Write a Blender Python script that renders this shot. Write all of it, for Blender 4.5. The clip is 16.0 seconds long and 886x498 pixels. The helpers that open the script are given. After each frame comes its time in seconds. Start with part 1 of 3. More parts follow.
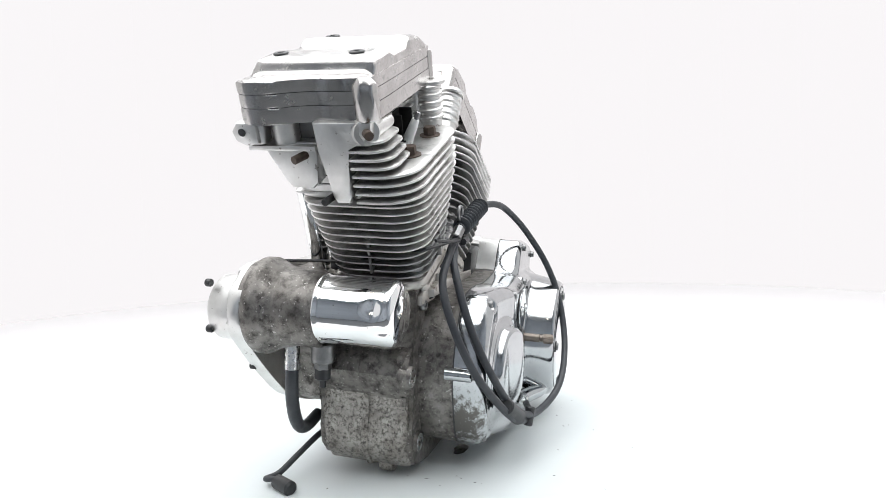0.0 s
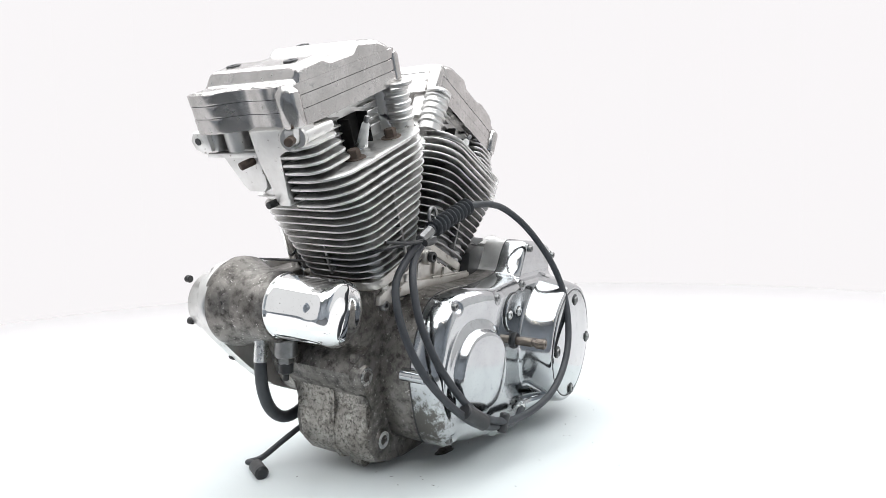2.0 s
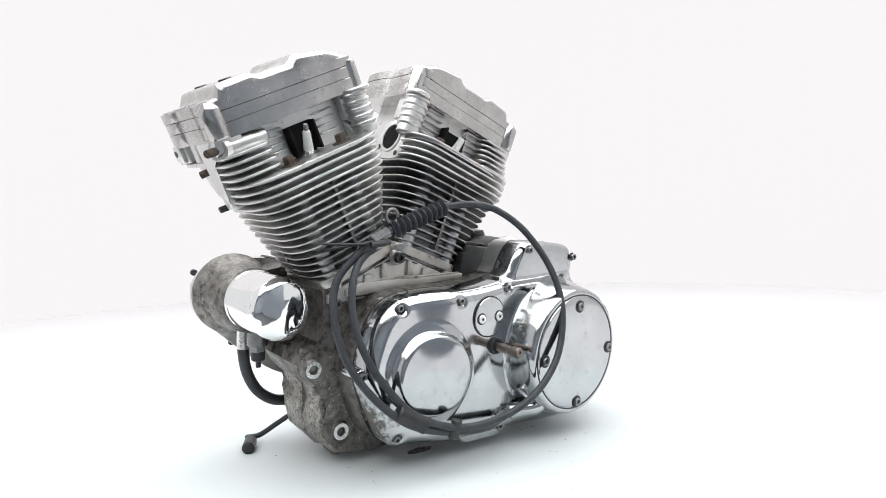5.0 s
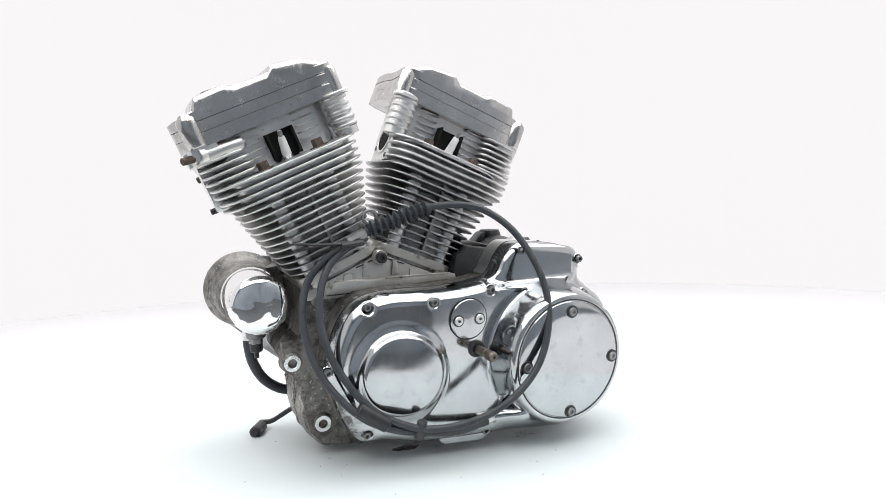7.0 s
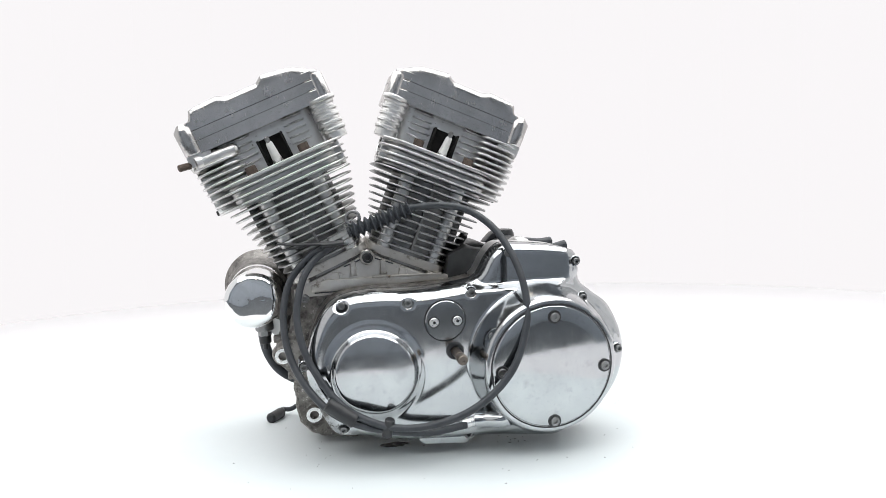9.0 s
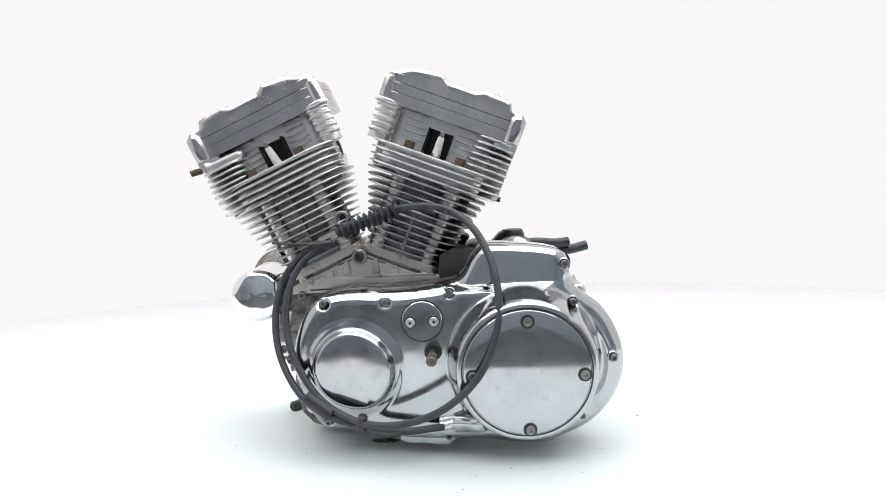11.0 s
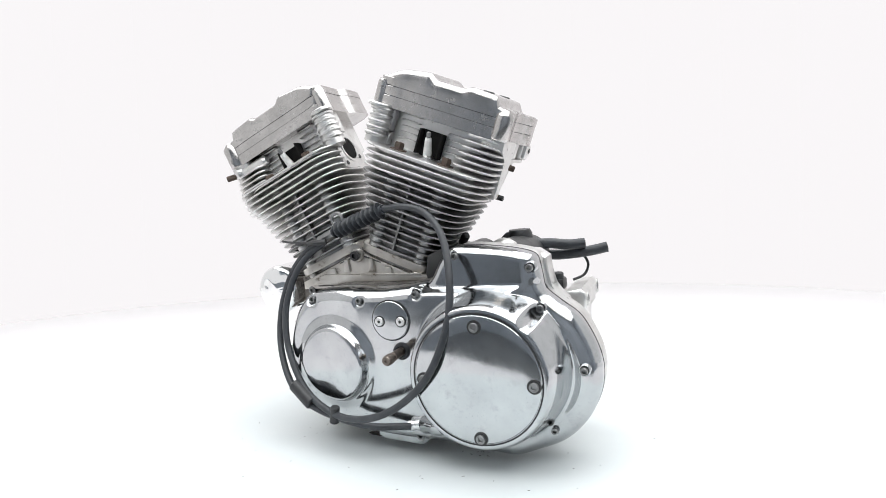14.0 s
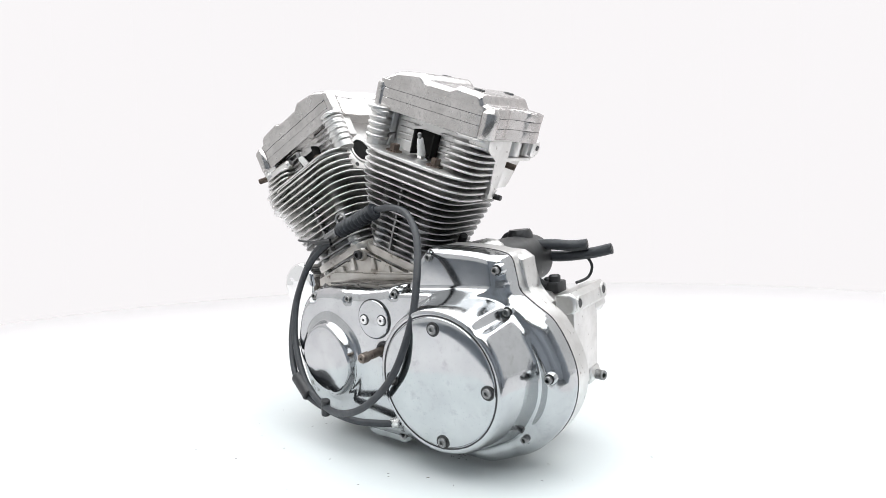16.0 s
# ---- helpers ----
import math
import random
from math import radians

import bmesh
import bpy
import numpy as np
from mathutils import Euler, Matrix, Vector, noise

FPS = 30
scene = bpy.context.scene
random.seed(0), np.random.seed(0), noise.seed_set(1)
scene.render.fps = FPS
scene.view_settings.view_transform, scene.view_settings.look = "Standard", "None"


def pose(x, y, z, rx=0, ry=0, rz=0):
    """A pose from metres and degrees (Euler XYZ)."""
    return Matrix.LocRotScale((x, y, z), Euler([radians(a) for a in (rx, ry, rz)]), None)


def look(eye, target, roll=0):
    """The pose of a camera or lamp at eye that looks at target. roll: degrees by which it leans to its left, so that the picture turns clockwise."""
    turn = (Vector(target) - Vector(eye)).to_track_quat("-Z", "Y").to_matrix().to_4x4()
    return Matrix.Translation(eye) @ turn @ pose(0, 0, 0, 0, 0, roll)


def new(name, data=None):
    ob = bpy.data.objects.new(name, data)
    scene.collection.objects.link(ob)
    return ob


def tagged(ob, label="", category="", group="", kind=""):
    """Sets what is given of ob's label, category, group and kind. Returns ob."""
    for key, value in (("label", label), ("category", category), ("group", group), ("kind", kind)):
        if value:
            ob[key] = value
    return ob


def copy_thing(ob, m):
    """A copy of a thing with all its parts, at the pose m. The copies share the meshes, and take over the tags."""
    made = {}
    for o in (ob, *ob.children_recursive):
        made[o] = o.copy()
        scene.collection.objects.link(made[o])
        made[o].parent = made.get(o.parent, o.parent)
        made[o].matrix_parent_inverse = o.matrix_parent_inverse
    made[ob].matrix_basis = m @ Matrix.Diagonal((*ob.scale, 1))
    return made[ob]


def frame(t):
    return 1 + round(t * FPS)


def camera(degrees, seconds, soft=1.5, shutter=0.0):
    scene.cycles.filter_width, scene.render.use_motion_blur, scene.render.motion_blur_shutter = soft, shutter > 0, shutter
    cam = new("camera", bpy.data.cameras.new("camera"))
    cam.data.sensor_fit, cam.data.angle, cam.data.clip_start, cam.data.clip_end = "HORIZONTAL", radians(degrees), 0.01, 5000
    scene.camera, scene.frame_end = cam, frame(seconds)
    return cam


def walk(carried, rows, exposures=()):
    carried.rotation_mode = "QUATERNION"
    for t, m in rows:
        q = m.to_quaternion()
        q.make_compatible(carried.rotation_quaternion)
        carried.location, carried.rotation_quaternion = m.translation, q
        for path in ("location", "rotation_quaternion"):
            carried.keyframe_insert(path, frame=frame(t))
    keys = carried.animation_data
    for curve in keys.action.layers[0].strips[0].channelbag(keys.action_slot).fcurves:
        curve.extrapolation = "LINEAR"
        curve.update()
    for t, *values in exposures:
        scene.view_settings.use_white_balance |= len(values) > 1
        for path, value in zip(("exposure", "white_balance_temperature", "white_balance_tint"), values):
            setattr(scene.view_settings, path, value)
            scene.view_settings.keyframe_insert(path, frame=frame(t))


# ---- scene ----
# ---- camera ----
cam = camera(70.16, 16.0, soft=0.55)
# camera 1.04 m in front of the turning axis, 0.34 m above the table
_f = Vector((0.00996, 0.99912, -0.04081))
EYE = Vector((0.0, -1.04, 0.342))
CAM = look(EYE, EYE + _f, roll=-2.094)
walk(cam, [(0.0, CAM), (16.0, CAM)])

# turn of the table in degrees, and the way the engine sits on it
TURN = [(0.0, 62.61), (1.5, 52.22), (3.5, 38.12), (5.25, 25.95), (7.0, 13.83), (9.0, 0.0), (10.75, -11.75), (12.5, -23.36), (14.5, -36.93), (16.0, -46.94)]
SIT = Matrix.Rotation(radians(11), 4, "Z") @ Matrix.Rotation(radians(4.7), 4, "X") @ Matrix.Rotation(radians(-1), 4, "Y")

# ---- world and light ----
world = bpy.data.worlds.new("studio_air")
scene.world = world
world.use_nodes = True
world.node_tree.nodes["Background"].inputs[0].default_value = (0.9, 0.95, 1.0, 1)
world.node_tree.nodes["Background"].inputs[1].default_value = 0.03


def area(name, eye, target, sx, sy, watts, color):
    d = bpy.data.lights.new(name, "AREA")
    d.shape, d.size, d.size_y, d.energy, d.color = "RECTANGLE", sx, sy, watts, color
    ob = new(name, d)
    ob.matrix_world = look(eye, target)
    return ob


area("softbox_overhead", (0, -0.35, 2.1), (0, -0.35, 0), 3.6, 3.6, 121, (0.97, 0.99, 1.0))
scene.view_settings.exposure = 0.0

# ---- materials ----


def material(name, color, rough, metal=0.0, color2=None, scale=30, blotch=0.5, rough2=None, bump=0.0, bump_scale=300, grime=None, grime_scale=60, grime_at=0.6, spec=0.5, coat=0.0, spread=0.06, stain=None, scratch=0.0, specks=None):
    m = bpy.data.materials.new(name)
    m.use_nodes = True
    nt = m.node_tree
    b = nt.nodes["Principled BSDF"]
    co = nt.nodes.new("ShaderNodeTexCoord")

    def noise_node(sc, detail=5, rough_=0.6):
        n = nt.nodes.new("ShaderNodeTexNoise")
        n.inputs["Scale"].default_value, n.inputs["Detail"].default_value, n.inputs["Roughness"].default_value = sc, detail, rough_
        nt.links.new(co.outputs["Object"], n.inputs["Vector"])
        return n

    def ramp(src, a, c):
        r = nt.nodes.new("ShaderNodeMapRange")
        r.inputs["From Min"].default_value, r.inputs["From Max"].default_value = a, c
        nt.links.new(src, r.inputs["Value"])
        return r.outputs["Result"]

    def mix(fac, a, c):
        x = nt.nodes.new("ShaderNodeMix")
        x.data_type = "RGBA"
        nt.links.new(fac, x.inputs[0])
        for sock, v in ((x.inputs[6], a), (x.inputs[7], c)):
            if isinstance(v, tuple):
                sock.default_value = (*v, 1)
            else:
                nt.links.new(v, sock)
        return x.outputs[2]

    out = None
    n1 = noise_node(scale)
    f1 = ramp(n1.outputs["Fac"], 0.5 - blotch * 0.4, 0.5 + blotch * 0.4)
    out = mix(f1, color, color2 or tuple(0.82 * v for v in color))
    if grime:
        n2 = noise_node(grime_scale, 9, 0.72)
        f2 = ramp(n2.outputs["Fac"], grime_at - spread, grime_at + spread)
        out = mix(f2, out, grime)
    if stain:
        # grime caked round one spot: its middle, its reach, its colour
        middle, reach, dirt = stain
        dn = nt.nodes.new("ShaderNodeVectorMath")
        dn.operation = "DISTANCE"
        dn.inputs[1].default_value = middle
        nt.links.new(co.outputs["Object"], dn.inputs[0])
        n5 = noise_node(110, 9, 0.75)
        ad = nt.nodes.new("ShaderNodeMath")
        ad.operation = "MULTIPLY_ADD"
        nt.links.new(n5.outputs["Fac"], ad.inputs[0])
        ad.inputs[1].default_value = reach * 4.0
        nt.links.new(dn.outputs["Value"], ad.inputs[2])
        out = mix(ramp(ad.outputs["Value"], reach * 3.1, reach * 2.6), out, dirt)
    if specks:
        n6 = noise_node(specks[0], 3, 0.6)
        out = mix(ramp(n6.outputs["Fac"], specks[1], specks[1] + 0.05), out, specks[2])
    nt.links.new(out, b.inputs["Base Color"])
    n3 = noise_node(scale * 2.3, 6, 0.65)
    r = nt.nodes.new("ShaderNodeMapRange")
    r.inputs["From Min"].default_value, r.inputs["From Max"].default_value = 0.3, 0.7
    r.inputs["To Min"].default_value, r.inputs["To Max"].default_value = rough, rough2 or rough * 1.5
    nt.links.new(n3.outputs["Fac"], r.inputs["Value"])
    gloss = r.outputs["Result"]
    if scratch:
        # fine wiping scratches, drawn out in two directions
        for turned, squeeze in ((35, (700, 60, 70)), (-50, (620, 60, 80))):
            mp = nt.nodes.new("ShaderNodeMapping")
            mp.inputs["Rotation"].default_value = (0, radians(turned), 0)
            mp.inputs["Scale"].default_value = squeeze
            nt.links.new(co.outputs["Object"], mp.inputs["Vector"])
            n7 = nt.nodes.new("ShaderNodeTexNoise")
            n7.inputs["Scale"].default_value, n7.inputs["Detail"].default_value = 1.0, 3
            nt.links.new(mp.outputs["Vector"], n7.inputs["Vector"])
            ma = nt.nodes.new("ShaderNodeMath")
            ma.operation = "MULTIPLY_ADD"
            nt.links.new(ramp(n7.outputs["Fac"], 0.58, 0.72), ma.inputs[0])
            ma.inputs[1].default_value = scratch
            nt.links.new(gloss, ma.inputs[2])
            gloss = ma.outputs["Value"]
    nt.links.new(gloss, b.inputs["Roughness"])
    b.inputs["Metallic"].default_value = metal
    b.inputs["Specular IOR Level"].default_value = spec
    b.inputs["Coat Weight"].default_value = coat
    if bump:
        n4 = noise_node(bump_scale, 4, 0.6)
        bp = nt.nodes.new("ShaderNodeBump")
        bp.inputs["Strength"].default_value, bp.inputs["Distance"].default_value = bump, 0.001
        nt.links.new(n4.outputs["Fac"], bp.inputs["Height"])
        nt.links.new(bp.outputs["Normal"], b.inputs["Normal"])
    return m


POLISHED = material("polished_aluminium", (0.55, 0.565, 0.575), 0.05, 1.0, (0.45, 0.465, 0.475), 18, 0.6, 0.13, bump=0.03, bump_scale=45, grime=(0.43, 0.44, 0.445), grime_scale=45, grime_at=0.60, scratch=0.05, specks=(150, 0.69, (0.33, 0.33, 0.33)))
COVERSKIN = material("polished_cover_aluminium", (0.55, 0.56, 0.57), 0.07, 1.0, (0.44, 0.45, 0.46), 18, 0.6, 0.18, bump=0.03, bump_scale=45, scratch=0.05, specks=(170, 0.70, (0.36, 0.36, 0.355)), grime=(0.44, 0.45, 0.455), grime_scale=45, grime_at=0.60, stain=((-0.205, -0.075, 0.085), 0.042, (0.14, 0.133, 0.124)))
ROCKER = material("worn_polished_aluminium", (0.58, 0.56, 0.55), 0.12, 1.0, (0.43, 0.415, 0.405), 26, 0.6, 0.30, bump=0.03, bump_scale=160, grime=(0.42, 0.42, 0.41), grime_scale=120, grime_at=0.60, scratch=0.04, specks=(210, 0.675, (0.34, 0.335, 0.33)))
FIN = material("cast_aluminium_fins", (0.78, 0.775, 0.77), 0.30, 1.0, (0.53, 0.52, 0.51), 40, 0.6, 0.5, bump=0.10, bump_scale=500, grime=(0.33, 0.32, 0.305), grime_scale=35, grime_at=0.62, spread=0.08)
DARKFIN = material("darker_cast_aluminium_fins", (0.50, 0.50, 0.50), 0.32, 1.0, (0.31, 0.31, 0.31), 40, 0.6, 0.5, bump=0.10, bump_scale=500, grime=(0.22, 0.215, 0.205), grime_scale=35, grime_at=0.60, spread=0.08)
# dark tone holds both the soot and the shade between the fins
BARREL = material("sooty_shaded_cast_aluminium", (0.34, 0.335, 0.33), 0.4, 0.9, (0.17, 0.168, 0.165), 18, 0.6, 0.6, bump=0.1, bump_scale=500)
HEAD = material("cast_aluminium_head", (0.78, 0.775, 0.765), 0.3, 1.0, (0.6, 0.59, 0.575), 30, 0.6, 0.5, bump=0.12, bump_scale=420, specks=(130, 0.66, (0.34, 0.32, 0.30)))
CASE = material("grimy_crankcase_aluminium", (0.36, 0.34, 0.32), 0.34, 0.8, (0.12, 0.11, 0.10), 26, 0.7, 0.62, bump=0.35, bump_scale=330, grime=(0.06, 0.054, 0.05), grime_scale=70, grime_at=0.55, spread=0.10, specks=(230, 0.64, (0.50, 0.48, 0.455)))
SUMP = material("pitted_sump_aluminium", (0.50, 0.475, 0.44), 0.36, 0.75, (0.22, 0.20, 0.182), 38, 0.5, 0.6, bump=0.5, bump_scale=330, grime=(0.085, 0.077, 0.07), grime_scale=210, grime_at=0.545, spread=0.08)
DECK = material("brown_stained_aluminium", (0.66, 0.64, 0.61), 0.3, 0.95, (0.46, 0.43, 0.395), 20, 0.6, 0.55, bump=0.12, bump_scale=400, grime=(0.16, 0.12, 0.085), grime_scale=45, grime_at=0.64)
CHROME = material("chrome_plate", (0.88, 0.88, 0.88), 0.02, 1.0, (0.84, 0.84, 0.84), 30, 0.5, 0.06, bump=0.05, bump_scale=30, specks=(190, 0.68, (0.45, 0.44, 0.42)))
RUBBER = material("black_rubber", (0.026, 0.029, 0.035), 0.4, 0.0, (0.042, 0.046, 0.052), 60, 0.5, 0.55, bump=0.05, bump_scale=700)
PLASTIC = material("black_plastic", (0.012, 0.013, 0.015), 0.35, 0.0, (0.03, 0.03, 0.032), 40, 0.5, 0.5)
BLACKPAINT = material("chipped_black_paint", (0.016, 0.017, 0.018), 0.35, 0.0, (0.035, 0.035, 0.035), 40, 0.5, 0.5, grime=(0.62, 0.62, 0.6), grime_scale=30, grime_at=0.66, spread=0.02)
RUST = material("rusty_steel", (0.135, 0.10, 0.082), 0.55, 0.6, (0.075, 0.06, 0.05), 90, 0.6, 0.8, bump=0.2, bump_scale=600)
STEEL = material("grey_zinc_steel", (0.34, 0.34, 0.34), 0.33, 1.0, (0.2, 0.2, 0.2), 80, 0.6, 0.5)
DARKSTEEL = material("black_oxide_steel", (0.09, 0.09, 0.092), 0.38, 0.8, (0.05, 0.05, 0.05), 80, 0.6, 0.5)
BRIGHT = material("bright_zinc_steel", (0.85, 0.85, 0.84), 0.22, 1.0, (0.7, 0.7, 0.7), 80, 0.5, 0.35)
BRONZE = material("brown_worn_shaft_steel", (0.27, 0.235, 0.205), 0.34, 1.0, (0.14, 0.115, 0.10), 70, 0.6, 0.5)
# matt black that paints the shade inside the plug pockets and ports
HOLLOWSHADE = material("painted_hollow_shade", (0.012, 0.012, 0.012), 0.85, 0.0, (0.022, 0.021, 0.02), 60, 0.5, spec=0.15)
WHITEPLASTER = material("ceramic_white", (0.86, 0.86, 0.84), 0.3, 0.0, (0.65, 0.65, 0.63), 60, 0.5)
TABLE = material("white_table_laminate", (0.68, 0.715, 0.72), 0.45, 0.0, (0.65, 0.69, 0.695), 6, 0.6, 0.6)
PLATFORM = material("white_platform_cloth", (0.715, 0.70, 0.706), 0.6, 0.0, (0.70, 0.685, 0.69), 5, 0.6, 0.7)
OIL = material("spilled_oil", (0.012, 0.011, 0.01), 0.2, 0.0, (0.03, 0.028, 0.025), 60, 0.5)
DEBRIS = material("dark_grit", (0.06, 0.06, 0.06), 0.7, 0.0, (0.14, 0.13, 0.12), 60, 0.5)
CONCRETE = material("grey_concrete", (0.22, 0.23, 0.24), 0.7, 0.0, (0.16, 0.165, 0.17), 4, 0.6, bump=0.1, bump_scale=60)
ROOM = material("dim_room_paint", (0.54, 0.58, 0.635), 0.8, 0.0, (0.40, 0.43, 0.47), 1.5, 0.6)


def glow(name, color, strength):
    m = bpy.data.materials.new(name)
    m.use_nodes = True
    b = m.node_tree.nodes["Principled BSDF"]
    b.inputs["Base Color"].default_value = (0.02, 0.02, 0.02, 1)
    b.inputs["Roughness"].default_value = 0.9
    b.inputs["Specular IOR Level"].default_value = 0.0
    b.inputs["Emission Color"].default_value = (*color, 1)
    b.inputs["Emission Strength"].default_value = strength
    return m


# emission stands in for the lit cloth; the sides also fill shadows
BACKGLOW = glow("glowing_backdrop_cloth", (0.925, 0.902, 0.914), 1.0)
SIDEGLOW = glow("glowing_side_cloth", (0.95, 0.96, 0.97), 0.86)
LAMPGLOW = glow("warm_lamp_glow", (1.0, 0.86, 0.68), 13.0)

# ---- mesh helpers, sizes in millimetres ----
MM = 0.001


def part(name, bm, mat, parent=None, label="", angle=38):
    bmesh.ops.recalc_face_normals(bm, faces=bm.faces)
    me = bpy.data.meshes.new(name)
    bm.to_mesh(me)
    bm.free()
    me.materials.append(mat)
    me.polygons.foreach_set("use_smooth", [True] * len(me.polygons))
    me.set_sharp_from_angle(angle=radians(angle))
    ob = new(name, me)
    if parent:
        ob.parent = parent
    if label:
        ob["label"] = label
    return ob


def join(*bms):
    out = bmesh.new()
    for b in bms:
        me = bpy.data.meshes.new("t")
        b.to_mesh(me)
        b.free()
        out.from_mesh(me)
        bpy.data.meshes.remove(me)
    return out


def shifted(bm, m):
    bm.transform(m)
    return bm


AX = {"x": lambda a, b, h: (h, a, b), "y": lambda a, b, h: (a, h, b), "z": lambda a, b, h: (a, b, h)}


def prism(pts, axis, lo, hi, bevel=0.0, seg=2, both=True):
    """A slab of the outline pts, from lo to hi along axis, its rims rounded."""
    bm = bmesh.new()
    f = AX[axis]
    low = [bm.verts.new(Vector(f(a, b, lo)) * MM) for a, b in pts]
    top = [bm.verts.new(Vector(f(a, b, hi)) * MM) for a, b in pts]
    n = len(pts)
    fl, ft = bm.faces.new(low[::-1]), bm.faces.new(top)
    for i in range(n):
        j = (i + 1) % n
        bm.faces.new((low[i], low[j], top[j], top[i]))
    if bevel:
        edges = set(ft.edges) | (set(fl.edges) if both else set())
        bmesh.ops.bevel(bm, geom=list(edges), offset=bevel * MM, segments=seg, profile=0.5, affect="EDGES", clamp_overlap=True)
    return bm


def box(x0, x1, y0, y1, z0, z1, bevel=1.5, seg=2):
    bm = bmesh.new()
    bmesh.ops.create_cube(bm, size=1)
    for v in bm.verts:
        v.co = Vector((x0 + (v.co.x + 0.5) * (x1 - x0), y0 + (v.co.y + 0.5) * (y1 - y0), z0 + (v.co.z + 0.5) * (z1 - z0))) * MM
    if bevel:
        bmesh.ops.bevel(bm, geom=bm.edges[:], offset=bevel * MM, segments=seg, profile=0.5, affect="EDGES", clamp_overlap=True)
    return bm


def lathe(profile, base, direction, seg=32, ring=False):
    """Turns (radius, height) pairs round the axis from base."""
    bm = bmesh.new()
    q = Vector(direction).normalized().to_track_quat("Z", "Y").to_matrix()
    rings = []
    for r, h in profile:
        if r < 1e-6:
            rings.append([bm.verts.new((Vector(base) + q @ Vector((0, 0, h))) * MM)])
        else:
            rings.append([bm.verts.new((Vector(base) + q @ Vector((r * math.cos(2 * math.pi * k / seg), r * math.sin(2 * math.pi * k / seg), h))) * MM) for k in range(seg)])
    if ring:
        rings.append(rings[0])
    for a, b in zip(rings, rings[1:]):
        for k in range(seg):
            j = (k + 1) % seg
            vs = [a[k % len(a)], a[j % len(a)], b[j % len(b)], b[k % len(b)]]
            vs = list(dict.fromkeys(vs))
            if len(vs) > 2:
                bm.faces.new(vs)
    for end in (rings[0], rings[-1]):
        if len(end) > 1 and not ring:
            bm.faces.new(end)
    return bm


def rod(p0, p1, r, bevel=1.0, seg=24, r2=None):
    d = Vector(p1) - Vector(p0)
    h, r2 = d.length, r2 or r
    return lathe([(r - bevel, 0), (r, bevel), (r2, h - bevel), (r2 - bevel, h)], p0, d, seg)


def spline(pts, n):
    """A smooth way through pts."""
    P = [Vector(p) for p in pts]
    P = [2 * P[0] - P[1]] + P + [2 * P[-1] - P[-2]]
    out = []
    for i in range(1, len(P) - 2):
        for k in range(n):
            t = k / n
            a, b, c, d = P[i - 1:i + 3]
            out.append(0.5 * (2 * b + (c - a) * t + (2 * a - 5 * b + 4 * c - d) * t * t + (3 * b - a - 3 * c + d) * t ** 3))
    return out + [P[-2]]


def tube(pts, r, n=8, seg=12, radii=None):
    way = spline(pts, n)
    bm = bmesh.new()
    rings, up = [], Vector((0.13, 0.21, 1)).normalized()
    for i, p in enumerate(way):
        d = (way[min(i + 1, len(way) - 1)] - way[max(i - 1, 0)]).normalized()
        side = d.cross(up)
        if side.length < 0.05:
            side = d.cross(Vector((1, 0, 0)))
        side.normalize()
        up = side.cross(d).normalized()
        rr = radii(i / (len(way) - 1)) if radii else r
        rings.append([bm.verts.new((p + rr * (math.cos(2 * math.pi * k / seg) * side + math.sin(2 * math.pi * k / seg) * up)) * MM) for k in range(seg)])
    for a, b in zip(rings, rings[1:]):
        for k in range(seg):
            j = (k + 1) % seg
            bm.faces.new((a[k], a[j], b[j], b[k]))
    bm.faces.new(rings[0]), bm.faces.new(rings[-1])
    return bm


def rounded(x0, x1, y0, y1, r, n=8):
    """A rectangle's outline with round corners."""
    out = []
    for cx, cy, a0 in ((x1 - r, y1 - r, 0), (x0 + r, y1 - r, 90), (x0 + r, y0 + r, 180), (x1 - r, y0 + r, 270)):
        for k in range(n + 1):
            a = radians(a0 + 90 * k / n)
            out.append((cx + r * math.cos(a), cy + r * math.sin(a)))
    return out


def cornered(x0, x1, y0, y1, r, n=6):
    """A rectangle's outline whose corners (x1 y1, x0 y1, x0 y0, x1 y0) have the four radii r."""
    out = []
    for (cx, sx, cy, sy, a0), q in zip(((x1, -1, y1, -1, 0), (x0, 1, y1, -1, 90), (x0, 1, y0, 1, 180), (x1, -1, y0, 1, 270)), r):
        for k in range(n + 1):
            a = radians(a0 + 90 * k / n)
            out.append((cx + sx * q + q * math.cos(a), cy + sy * q + q * math.sin(a)))
    return out


def smooth_outline(pts, n=6):
    """A closed smooth outline through pts."""
    out, m = [], len(pts)
    for i in range(m):
        a, b, c, d = (Vector(pts[(i + k) % m]) for k in (-1, 0, 1, 2))
        for k in range(n):
            t = k / n
            p = 0.5 * (2 * b + (c - a) * t + (2 * a - 5 * b + 4 * c - d) * t * t + (3 * b - a - 3 * c + d) * t ** 3)
            out.append((p.x, p.y))
    return out


